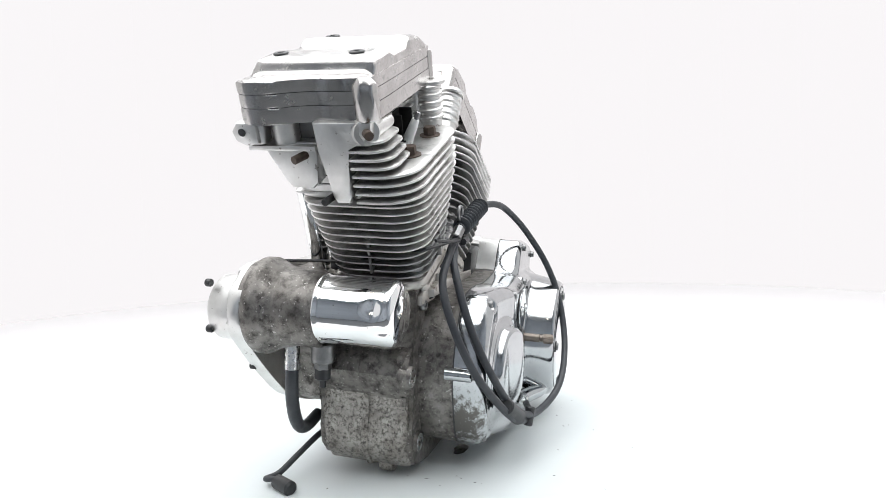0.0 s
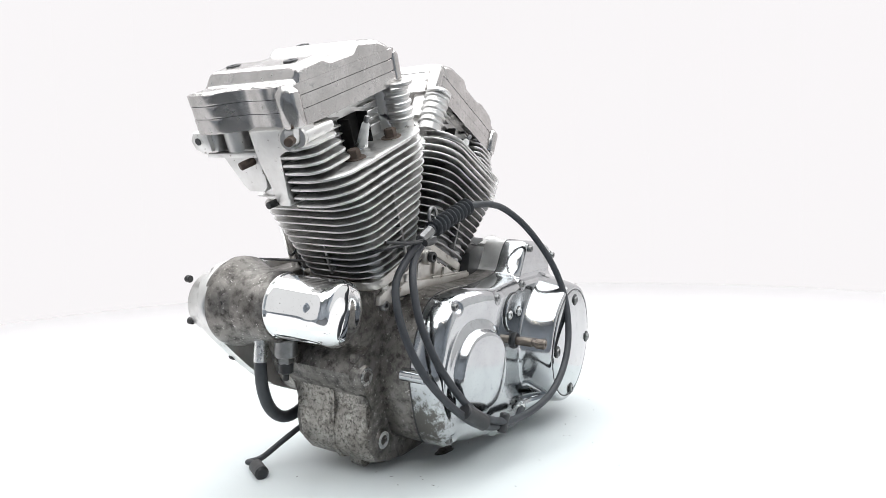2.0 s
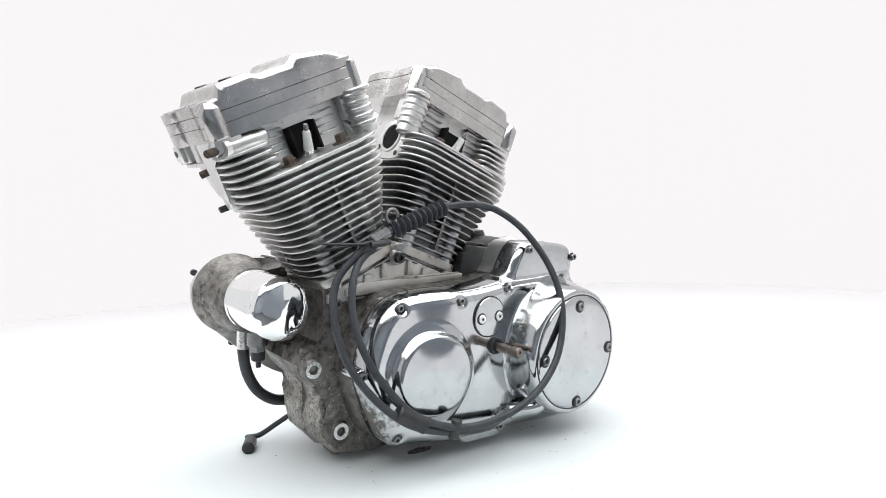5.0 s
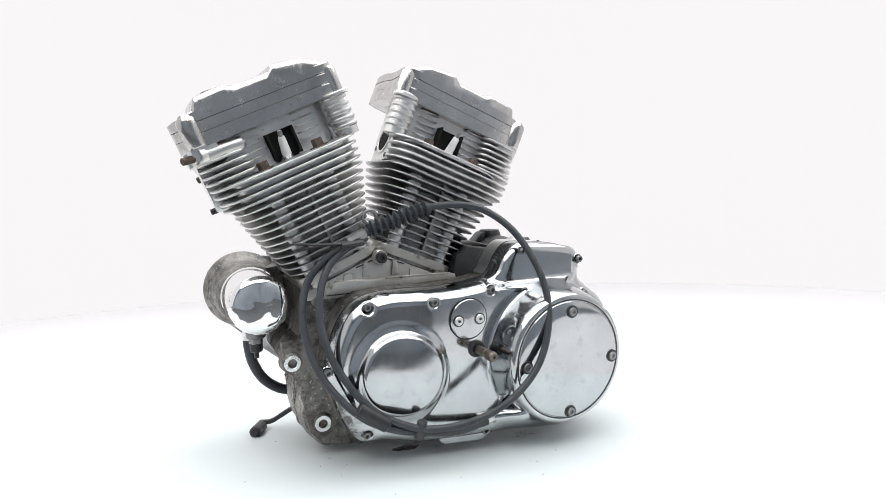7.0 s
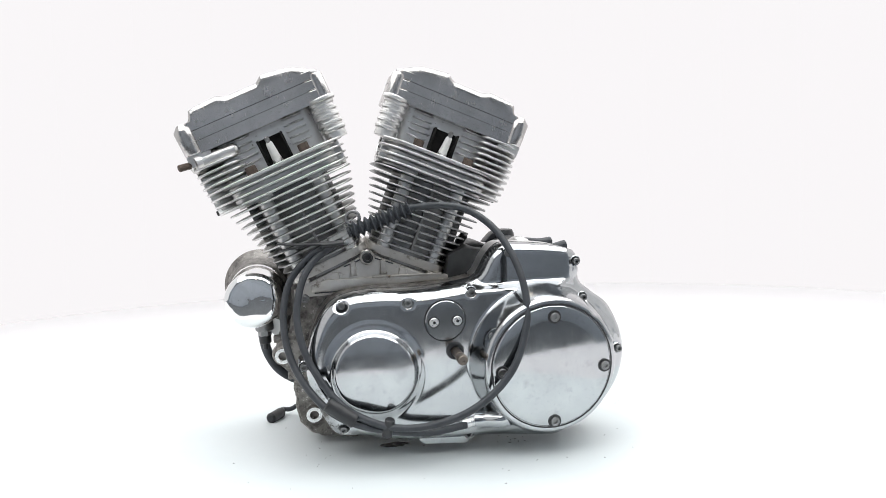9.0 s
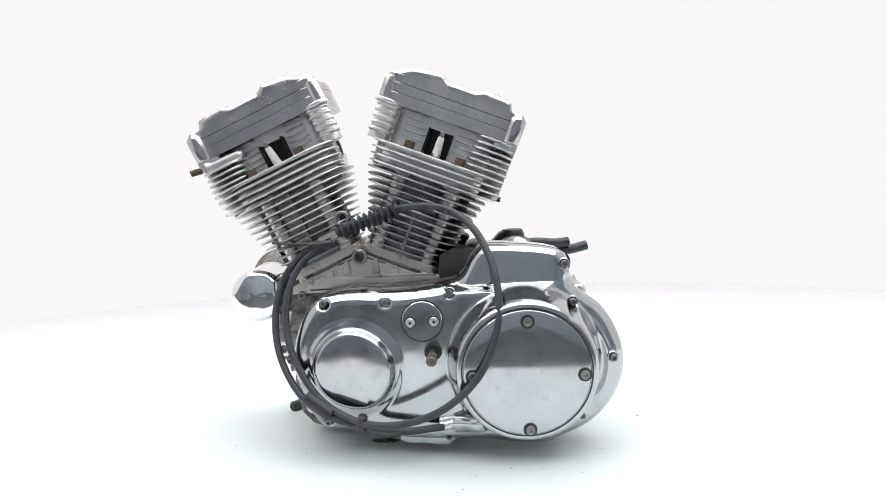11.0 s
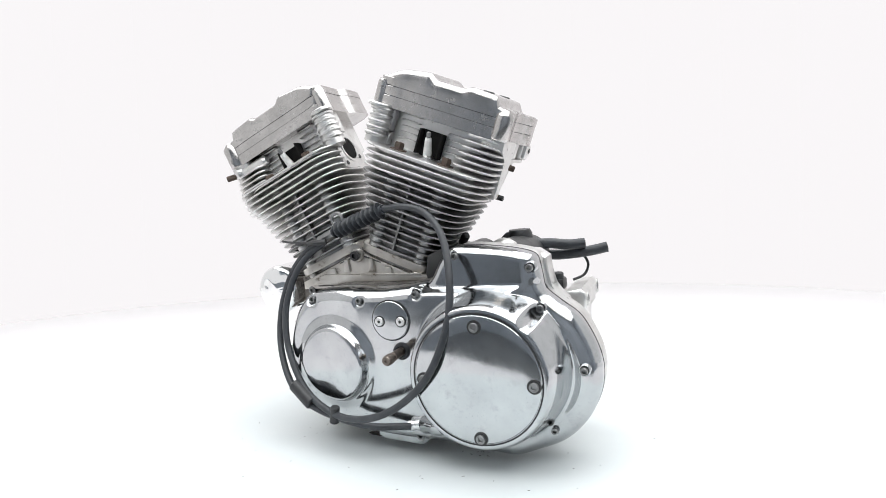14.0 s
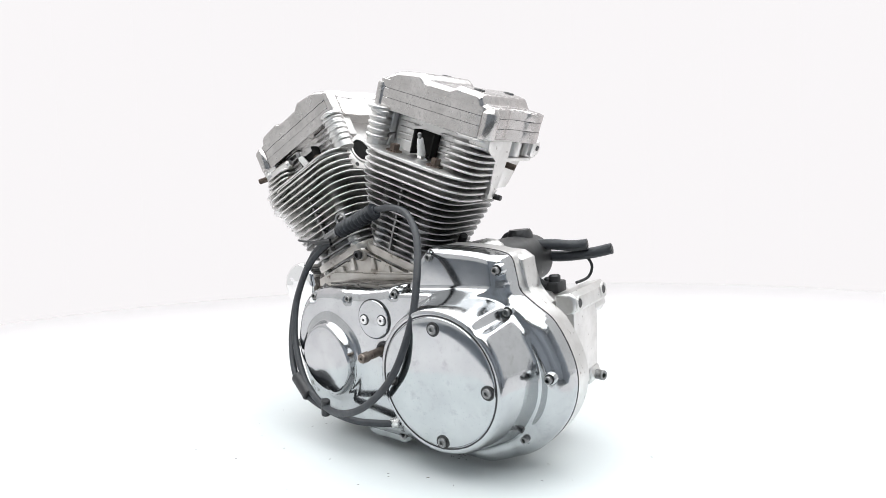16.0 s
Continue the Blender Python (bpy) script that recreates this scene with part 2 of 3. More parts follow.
def relief(outline, height, g, base, put, blur=2):
    """A cast lid: the outline filled with a fine net whose points stand out by height(a, b, distance from the rim), its rim drawn down to base."""
    poly = np.array(outline)
    a, b = poly, np.roll(poly, -1, 0)
    ab = b - a
    xs = np.arange(poly[:, 0].min() - 2 * g, poly[:, 0].max() + 2 * g, g)
    zs = np.arange(poly[:, 1].min() - 2 * g, poly[:, 1].max() + 2 * g, g)
    X, Z = np.meshgrid(xs, zs, indexing="ij")
    P = np.stack([X.ravel(), Z.ravel()], 1)
    t = np.clip(((P[:, None] - a) * ab).sum(2) / (ab * ab).sum(1), 0, 1)
    q = a + t[..., None] * ab
    far = np.linalg.norm(P[:, None] - q, axis=2)
    k = far.argmin(1)
    row = np.arange(len(P))
    crossing = ((a[:, 1] > P[:, 1:2]) != (b[:, 1] > P[:, 1:2])) & (P[:, 0:1] < ab[:, 0] * (P[:, 1:2] - a[:, 1]) / np.where(ab[:, 1] == 0, 1e-9, ab[:, 1]) + a[:, 0])
    D = np.where(crossing.sum(1) % 2 == 1, far[row, k], -far[row, k])
    nx, nz = len(xs), len(zs)
    # the first ring of points outside the rim is drawn onto it
    core = (D > 0.5 * g).reshape(nx, nz)
    ring = sum(np.roll(np.roll(core, i, 0), j, 1) for i in (-1, 0, 1) for j in (-1, 0, 1)).astype(bool) & ~core
    near = ring.ravel()
    P[near], D[near] = q[row, k][near], 0
    D[~near & ~core.ravel()] = -9 * g
    H = np.array([height(x, z, max(d, 0.0)) if d >= 0 else 0.0 for (x, z), d in zip(P, D)]).reshape(nx, nz)
    deep = (D > 2.5 * g).reshape(nx, nz)
    for _ in range(blur):
        mean = sum(np.roll(np.roll(H, i, 0), j, 1) for i in (-1, 0, 1) for j in (-1, 0, 1)) / 9
        H = np.where(deep, mean, H)
    H = H.ravel()
    bm, vs = bmesh.new(), {}

    def vert(n):
        if n not in vs:
            vs[n] = bm.verts.new(Vector(put(P[n][0], P[n][1], H[n])) * MM)
        return vs[n]

    for i in range(nx - 1):
        for j in range(nz - 1):
            c = [n for n in (i * nz + j, (i + 1) * nz + j, (i + 1) * nz + j + 1, i * nz + j + 1) if D[n] >= 0]
            if len(c) >= 3 and any(D[n] > 0 for n in c):
                bm.faces.new([vert(n) for n in c])
    where = {v: P[n] for n, v in vs.items()}
    rim = [e for e in bm.edges if len(e.link_faces) == 1]
    low = {}
    for e in rim:
        for v in e.verts:
            if v not in low:
                low[v] = bm.verts.new(Vector(put(where[v][0], where[v][1], base)) * MM)
    for e in rim:
        v, w = e.verts
        bm.faces.new((v, w, low[w], low[v]))
    return bm


def socket_bolt(parent, p, d, r=6.5, h=9, mat=None, name="bolt", label=""):
    """A socket-head bolt: knurled head with a deep hexagonal hole."""
    head = lathe([(r * 0.92, 0), (r, 1), (r, h - 1), (r * 0.9, h), (r * 0.56, h), (r * 0.5, h - 0.4), (r * 0.5, h * 0.35), (0, h * 0.35)], p, d, 24)
    return part(name, head, mat or DARKSTEEL, parent, label)


# the frames of the two cylinders: (outward, y, along the bore) from the crank
CRANK = Vector((-112, 0, 148))


def bore(front):
    a, sgn = radians(22.5), -1 if front else 1
    m = Matrix(((sgn * math.cos(a), 0, sgn * math.sin(a), CRANK.x * MM), (0, 1, 0, 0), (-math.sin(a), 0, math.cos(a), CRANK.z * MM), (0, 0, 0, 1)))
    return m

# ---- the studio ----


def sheet(name, verts, faces, mat, label, category, kind="structure"):
    me = bpy.data.meshes.new(name)
    me.from_pydata(verts, [], faces)
    me.materials.append(mat)
    return tagged(new(name, me), label, category, "", kind)


def studio():
    tagged(part("ground", box(-2500, 2500, -3800, 3300, -850, -800, 0), CONCRETE), "grey concrete floor of the dim room", "floor", "", "structure")
    tagged(part("floor", box(-1990, 1990, -545, 2500, -800, -1.2, 2), PLATFORM), "white seamless studio platform under the turntable", "platform", "", "structure")
    # cloth behind and at both sides, its lighting put in as self-glow
    n = 16
    arc = [(1.95 * math.cos(radians(180 - 180 * k / n)), 0.9 + 1.5 * math.sin(radians(180 - 180 * k / n))) for k in range(n + 1)]
    for name, pts, mat, label in (("backdrop_1", arc, BACKGLOW, "white cloth backdrop curved behind the table, given its own glow"),
                                  ("backdrop_2", [(-1.95, -1.9), (-1.95, 0.9)], SIDEGLOW, "white cloth beside the table, given an added glow as fill light"),
                                  ("backdrop_3", [(1.95, 0.9), (1.95, -1.1)], SIDEGLOW, "white cloth beside the table, given an added glow as fill light")):
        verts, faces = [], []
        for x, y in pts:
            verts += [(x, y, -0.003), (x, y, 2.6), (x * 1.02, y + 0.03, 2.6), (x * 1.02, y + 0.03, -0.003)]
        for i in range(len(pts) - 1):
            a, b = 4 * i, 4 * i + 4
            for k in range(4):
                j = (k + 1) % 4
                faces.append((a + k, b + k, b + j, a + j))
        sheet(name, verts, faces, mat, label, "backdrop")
    c = part("ceiling", box(-2500, 2500, -3750, 3250, 2620, 2700, 0), TABLE)
    tagged(c, "white studio ceiling above the softbox", "ceiling", "", "structure")
    for nm, d in (("wall_back", (-2500, 2500, -3800, -3700)), ("wall_front", (-2500, 2500, 3200, 3300))):
        tagged(part(nm, box(d[0], d[1], d[2], d[3], -800, 2620, 0), ROOM), "plain grey-blue painted studio wall", "wall", "", "structure")
    for nm, x in (("wall_east", 2500), ("wall_west", -2600)):
        tagged(part(nm, box(x, x + 100, -3800, 3300, -800, 2620, 0), ROOM), "plain grey-blue painted studio wall", "wall", "", "structure")


def room_lamps():
    """Small warm lamps under the ceiling of the dim room."""
    l = new("ceiling_lamp")
    tagged(l, "small warm ceiling lamp in a white frame", "lamp", "lamps of the dim room")
    part("frame", box(-170, 170, -60, 60, -30, 0, 6), TABLE, l)
    part("diffuser", box(-150, 150, -45, 45, -34, -28, 2), LAMPGLOW, l, "warm glowing diffuser")
    l.matrix_basis = pose(-1.2, -1.7, 2.62)
    for x, y in ((1.2, -1.7), (-1.2, -2.9), (1.2, -2.9)):
        copy_thing(l, pose(x, y, 2.62))


def turntable():
    t = new("turntable")
    tagged(t, "round white turntable with a spotted laminate top", "turntable")
    part("top_plate", lathe([(508, -1.4), (508, 0), (0, 0)], (0, 0, 0), (0, 0, 1), 128), TABLE, t)
    part("rim", lathe([(508.2, -1.4), (516, -1.4), (512, -0.4), (508.2, 0)], (0, 0, 0), (0, 0, 1), 128, True), TABLE, t)
    return t


def oil_stain():
    rnd = random.Random(5)
    pts = []
    for k in range(40):
        a = 2 * math.pi * k / 40
        r = 1 + 0.35 * noise.noise((math.cos(a) * 1.6, math.sin(a) * 1.6, 3)) + rnd.uniform(-0.08, 0.08)
        pts.append((22 * r * math.cos(a), 9 * r * math.sin(a)))
    return tagged(part("oil_stain", shifted(prism(pts, "z", 0.2, 0.9, 0.3), pose(-0.078, -0.068, 0, 0, 0, 11)), OIL), "small dark oil spill on the white turntable", "oil stain")


def grit():
    rnd = random.Random(11)
    bm = bmesh.new()
    spots = [(88, -47), (100, -79), (125, -56), (80, -182), (132, -155), (79, -232), (253, -63), (281, -35), (-176, -115), (-182, -147), (88, -188), (-193, -72), (-182, -138), (-171, -106), (-195, -44)] + [(rnd.uniform(-330, 330), rnd.uniform(-330, 120)) for _ in range(24)] + [(rnd.gauss(100, 16), rnd.gauss(-70, 14)) for _ in range(12)]
    for x, y in spots:
        l, w, a = rnd.uniform(1.0, 5.5), rnd.uniform(0.5, 1.5), rnd.uniform(0, math.pi)
        n = 6
        ring = []
        for k in range(n):
            b = 2 * math.pi * k / n
            s = rnd.uniform(0.7, 1.2)
            u, v = l * s * math.cos(b) / 1.6, w * s * math.sin(b) / 1.6
            ring.append((x + u * math.cos(a) - v * math.sin(a), y + u * math.sin(a) + v * math.cos(a)))
        low = [bm.verts.new(Vector((p, q, 0.1)) * MM) for p, q in ring]
        tip = bm.verts.new(Vector((x, y, 0.7)) * MM)
        for k in range(n):
            bm.faces.new((low[k], low[(k + 1) % n], tip))
    return tagged(part("grit", bm, DEBRIS), "scattered dark grit and swarf on the turntable", "grit", "", "stuff")


# ---- the engine ----
ENGINE = new("motorcycle_engine")
tagged(ENGINE, "used air-cooled V-twin motorcycle engine, polished aluminium, on a turntable", "engine")


def cylinder(front):
    m = bore(front)
    who = "front" if front else "rear"
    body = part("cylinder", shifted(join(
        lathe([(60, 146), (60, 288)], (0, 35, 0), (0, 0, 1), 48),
        lathe([(58, 150), (58, 160)], (0, 35, 0), (0, 0, 1), 32)), m), BARREL, ENGINE, "finned aluminium cylinder, soot and shade coloured in between the fins")
    part("base_flange", shifted(prism(rounded(-64, 66, -26, 98, 22), "z", 150, 163, 2), m), DECK, body)
    for u in (-40, 42):
        part("stud_column", shifted(lathe([(11, 150), (11, 286)], (u, -12, 0), (0, 0, 1), 20), m), FIN, body)
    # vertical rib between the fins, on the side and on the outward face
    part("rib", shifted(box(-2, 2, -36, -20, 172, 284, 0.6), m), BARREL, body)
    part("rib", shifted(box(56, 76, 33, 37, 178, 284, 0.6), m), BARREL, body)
    n = 11
    for k in range(n):
        f = k / (n - 1)
        s = 170 + f * 110
        out, inn = 70 + 30 * f, -(62 + 34 * f)
        y0, y1 = 35 - (66 + 16 * f), 35 + (66 + 14 * f)
        pts = rounded(inn, out, y0, y1, 40, 7)
        bm = bmesh.new()
        rings = []
        for grow, h in ((-40, -2.6), (-1.4, -1.45), (-0.4, -1.1), (0, -0.4), (0, 0.4), (-0.4, 1.1), (-1.4, 1.45), (-40, 2.6)):
            g = 1 + grow / 85
            cx = (inn + out) / 2
            rings.append([bm.verts.new(Vector((cx + (a - cx) * g, 35 + (b - 35) * g, s + h)) * MM) for a, b in pts])
        for a, b in zip(rings, rings[1:]):
            for i in range(len(pts)):
                j = (i + 1) % len(pts)
                bm.faces.new((a[i], a[j], b[j], b[i]))
        # the four lowest front fins and every rear fin take the darker material
        part("fin", shifted(bm, m), FIN if front and k > 3 else DARKFIN, body)
    return body


def fin_plate(pts, s, t=1.45):
    """One thin cooling fin, its rim drawn out thinner."""
    bm = bmesh.new()
    cx = sum(p[0] for p in pts) / len(pts)
    cy = sum(p[1] for p in pts) / len(pts)
    rings = []
    for grow, h in ((0.75, -2.4), (0.985, -t), (0.996, -t * 0.75), (1, -0.4), (1, 0.4), (0.996, t * 0.75), (0.985, t), (0.75, 2.4)):
        rings.append([bm.verts.new(Vector((cx + (a - cx) * grow, cy + (b - cy) * grow, s + h)) * MM) for a, b in pts])
    for a, b in zip(rings, rings[1:]):
        for i in range(len(pts)):
            j = (i + 1) % len(pts)
            bm.faces.new((a[i], a[j], b[j], b[i]))
    bm.faces.new(rings[0]), bm.faces.new(rings[-1])
    return bm


def head(front):
    m = bore(front)
    h = part("cylinder_head", shifted(join(
        prism(rounded(-84, 84, -18, 118, 26), "z", 284, 324, 1.5),
        prism(rounded(-80, 84, 14, 128, 14), "z", 323, 386, 1.5)), m), HEAD, ENGINE, "finned cast aluminium cylinder head")
    # stack of round collars at the inner corner, under the rocker box
    col = part("inner_column", shifted(lathe([(16.8, 322), (16.8, 384)], (-95, -4, 0), (0, 0, 1), 32), m), HEAD, h)
    for k in range(5):
        z = 336 + 10.2 * k
        part("collar", shifted(lathe([(16, z - 3.8), (18.2, z - 2.8), (19.4, z - 1.4), (19.4, z + 1.4), (18.2, z + 2.8), (16, z + 3.8)], (-95, -4, 0), (0, 0, 1), 32), m), FIN, col)
    part("column_cap", shifted(lathe([(18, 379), (19.5, 380.5), (19.5, 384), (18, 385.5), (7, 385.5), (6, 384), (0, 384)], (-99, -8, 0), (0, 0, 1), 32), m), HEAD, col)
    part("column_web", shifted(prism(rounded(-104, -76, 4, 34, 5), "z", 346, 384, 1.5), m), HEAD, h)
    part("front_column", shifted(prism([(-6, 384), (63, 384), (60, 352), (50, 297), (46, 291), (31, 291), (27, 300), (26, 356), (8, 362), (-4, 368)], "x", 80, 117, 2.5), m), HEAD, h, "smooth cast wedge beside the fins")
    # full-width fins under the bolt ledge, cut short behind the intake face
    for k in range(4):
        z = 290 + 10.6 * k
        part("fin", shifted(join(fin_plate(cornered(-97 - 1.5 * k, 40, -48 + 0.5 * k, 1, (3, 3, 42, 8)), z), fin_plate(cornered(-80, 86, -30, 118, (8, 20, 20, 8)), z), fin_plate(cornered(30, 112 + 1.2 * k, -48 + 0.5 * k, 26, (3, 3, 8, 44)), z)), m), FIN, h)
    part("bolt_ledge", shifted(prism(rounded(-88, 88, -44, 40, 40), "z", 318, 323.5, 1.5), m), HEAD, h)
    # short fins each side of the plug pocket
    for k in range(6):
        s = 332 + 9.6 * k
        if not front or k < 4:
            part("fin", shifted(fin_plate(cornered(46 + k, 117, -26 + 3.2 * k, 26, (3, 3, 16, 22)), s), m), FIN, h)
    for k in range(1, 6):
        s = 332 + 9.6 * k
        part("ridge", shifted(box(22, 58, 5, 18, s - 1.2, s + 1.2, 0.8, 1), m), FIN, h)
        part("ridge", shifted(box(-62, -30, 5, 18, s - 1.2, s + 1.2, 0.8, 1), m), FIN, h)
    # pocket walls, coloured black for the shade behind the plug
    part("plug_pocket", shifted(join(box(14, 17, -4, 20, 326, 366, 0.8), box(-24, -21, -4, 20, 326, 366, 0.8), box(-21, 14, 12, 16, 324, 366, 0.5)), m), HOLLOWSHADE, h, "recess walls coloured black for the shade behind the spark plug")
    for u in (40, -43):
        b = part("head_bolt", shifted(join(lathe([(13.5, 0), (13.5, 2.2), (8, 2.6)], (u, -19, 323), (0, 0, 1), 24), lathe([(8.2, 0), (8.2, 9), (7.4, 10.5), (0, 10.5)], (u, -19, 325.5), (0, 0, 1), 6)), m), RUST, h, "rusty hexagonal head bolt with washer")
    # spark plug, leaning outwards from the head
    p0, d = Vector((0, 4, 316)), Vector((0, -26, 52)).normalized()
    plug = part("spark_plug", shifted(lathe([(10, 0), (11.5, 2), (11.5, 9), (9, 11), (7.5, 13), (7.5, 18)], p0, d, 6), m), BRIGHT, h, "spark plug with white insulator")
    part("insulator", shifted(lathe([(7, 17), (6.5, 24), (5.8, 34), (5.0, 44), (3.4, 46)], p0, d, 20), m), WHITEPLASTER, plug)
    part("terminal", shifted(lathe([(2.6, 45), (2.6, 47), (3.6, 48), (3.6, 53), (2.6, 55), (0, 55.5)], p0, d, 16), m), STEEL, plug)
    # ports, bosses and studs
    port = part("intake_port", shifted(join(prism(smooth_outline([(0, 290), (0, 316), (8, 340), (34, 349), (60, 344), (72, 322), (66, 292), (40, 284), (12, 284)], 4), "x", -93, -76, 2), lathe([(25, 0), (24, 3), (20.5, 3), (19.5, 0)], (-92, 36, 319), (-1, 0, 0), 36, True)), m), HEAD, h, "open intake port in a cast flange")
    # a flat black disc stands in for the unlit depth of the port
    part("port_shade_disc", shifted(lathe([(19.5, 0), (19.5, 1.2), (0, 1.2)], (-92.8, 36, 319), (-1, 0, 0.0), 36), m), HOLLOWSHADE, port, "flat black disc for the shade inside the port")
    for y, z in ((9, 330), (62, 304), (12, 292)):
        part("flange_hole", shifted(lathe([(4, 0), (4, 1.2), (0, 1.2)], (-92.6, y, z), (-1, 0, 0), 16), m), PLASTIC, port)
    if front:
        part("mounting_boss", shifted(join(lathe([(16, -16), (15.5, 22), (14, 26), (9, 26), (8, 24), (0, 24)], (92, 16, 370), (26, -18, 3), 32), rod((100, 6, 370), (44, 2, 369), 12.5, 4, 28, 9), prism(rounded(84, 114, -2, 30, 8), "z", 358, 384, 3)), m), HEAD, h, "cast boss with a machined end")
        part("stud", shifted(rod((106, 6, 371.5), (132, -9, 374.5), 5.2, 0.8, 16), m), RUST, h, "rusty threaded stud")
    part("stud", shifted(rod((92, 58, 292), (124, 59, 294), 4.4, 0.8, 16), m), DARKSTEEL, h)
    part("exhaust_flange", shifted(prism([(140, 357), (69, 358), (74, 309), (82, 302), (108, 302), (116, 312)], "x", 82, 102, 3), m), HEAD, h, "pitted cast exhaust port block")
    part("shelf", shifted(prism([(150, 350), (66, 350), (66, 356), (150, 356)], "x", 80, 112, 1.5), m), HEAD, h)
    # this wall's dark colour paints the shade under the rocker box
    part("cavity_back", shifted(box(80, 86, 62, 142, 357, 383, 1), m), BARREL, h, "recess wall under the rocker box, coloured dark for its shade")
    part("cast_pillar", shifted(rod((94, 108, 355), (94, 108, 384), 15, 1, 24), m), HEAD, h)
    part("support_lug", shifted(join(prism(rounded(90, 112, 128, 148, 5), "z", 357, 383, 2), prism([(132, 360), (146, 356), (160, 362), (164, 374), (156, 384), (132, 383)], "x", 102, 118, 3)), m), HEAD, h)
    part("lug_hole", shifted(lathe([(4.5, 0), (4.5, 1), (0, 1)], (118, 150, 373), (1, 0, 0), 16), m), PLASTIC, h)
    part("stud", shifted(rod((98, 84, 343), (118, 92, 341), 5, 0.8, 14), m), RUST, h, "rusty threaded stud")
    return h


def rocker_box(front):
    m = bore(front)
    y0, y1 = -6, 148
    plan = smooth_outline([(103, y0 + 6), (107, 22), (108, 40), (106, 62), (112, 88), (120, 104), (121, 130), (116, 146), (104, y1), (40, y1 + 2), (-60, y1), (-100, y1 - 2), (-110, 132), (-112, 90), (-108, 60), (-110, 20), (-106, y0), (-60, y0 - 2), (0, y0 - 2), (60, y0 - 2), (94, y0)], 4)
    def shrunk(k):
        return [(a * k, 71 + (b - 71) * k) for a, b in plan]

    base = part("rocker_box", shifted(prism(plan, "z", 382, 400, 1.8, 3), m), ROCKER, ENGINE, "polished aluminium rocker box in three layers")
    part("middle_ring", shifted(prism(shrunk(0.996), "z", 400.6, 415, 1.8, 3), m), ROCKER, base)
    for z in (399.4, 414.2):
        part("gasket", shifted(prism(shrunk(0.988), "z", z, z + 2.2), m), DARKSTEEL, base, "thin dark gasket line")
    # lid: a cast roof that climbs from a flat lip, with a trough across it and a ridge along the outer end
    ups = [-112, -104, -90, -75, -32, -20, 28, 40, 76, 85, 89, 93, 106, 113, 122]
    tops = [427, 430, 439, 446, 452, 443, 443, 449, 447, 445, 433, 431, 431, 430.5, 430]

    def roof(u, y, d):
        h = float(np.interp(u, ups, tops))
        e = max(0.0, min(1.0, (y - y0) / 12))
        h -= 5.0 * (1 - e * (2 - e))
        e = max(0.0, min(1.0, (y1 - 3 - y) / 14))
        h = 427 + (h - 427) * e * (2 - e)
        R = 3.5
        return h - (R - math.sqrt(max(0.0, R * R - (R - d) ** 2)) if d < R else 0.0)

    part("top_ring", shifted(prism(shrunk(0.999), "z", 415.8, 428.5, 1.8, 3), m), ROCKER, base)
    lid = part("lid", shifted(relief(shrunk(0.982), roof, 2.4, 427.5, lambda u, y, h: (u, y, h), 1), m), ROCKER, base, "", 60)
    for u, y in ((60, 24), (-62, 108), (58, 118)):
        z = 445.5 if u > 0 else 446
        part("screw", shifted(lathe([(9, 0), (9, 3), (8, 4), (4, 4), (4, 1), (0, 1)], (u, y, z), (0, 0, 1), 20), m), DARKSTEEL, lid)
    for u, y in ((104, 1),):
        part("corner_post", shifted(lathe([(12.5, 384), (13.6, 386), (14, 420), (13, 423), (6, 430), (0, 430.5)], (u, y, 0), (0, 0, 1), 28), m), ROCKER, base)
    for u, y in ((-104, 1),):
        part("corner_post", shifted(lathe([(11.5, 384), (11.5, 418), (10, 422), (5, 424), (0, 424.5)], (u, y, 0), (0, 0, 1), 24), m), ROCKER, base)
    return base


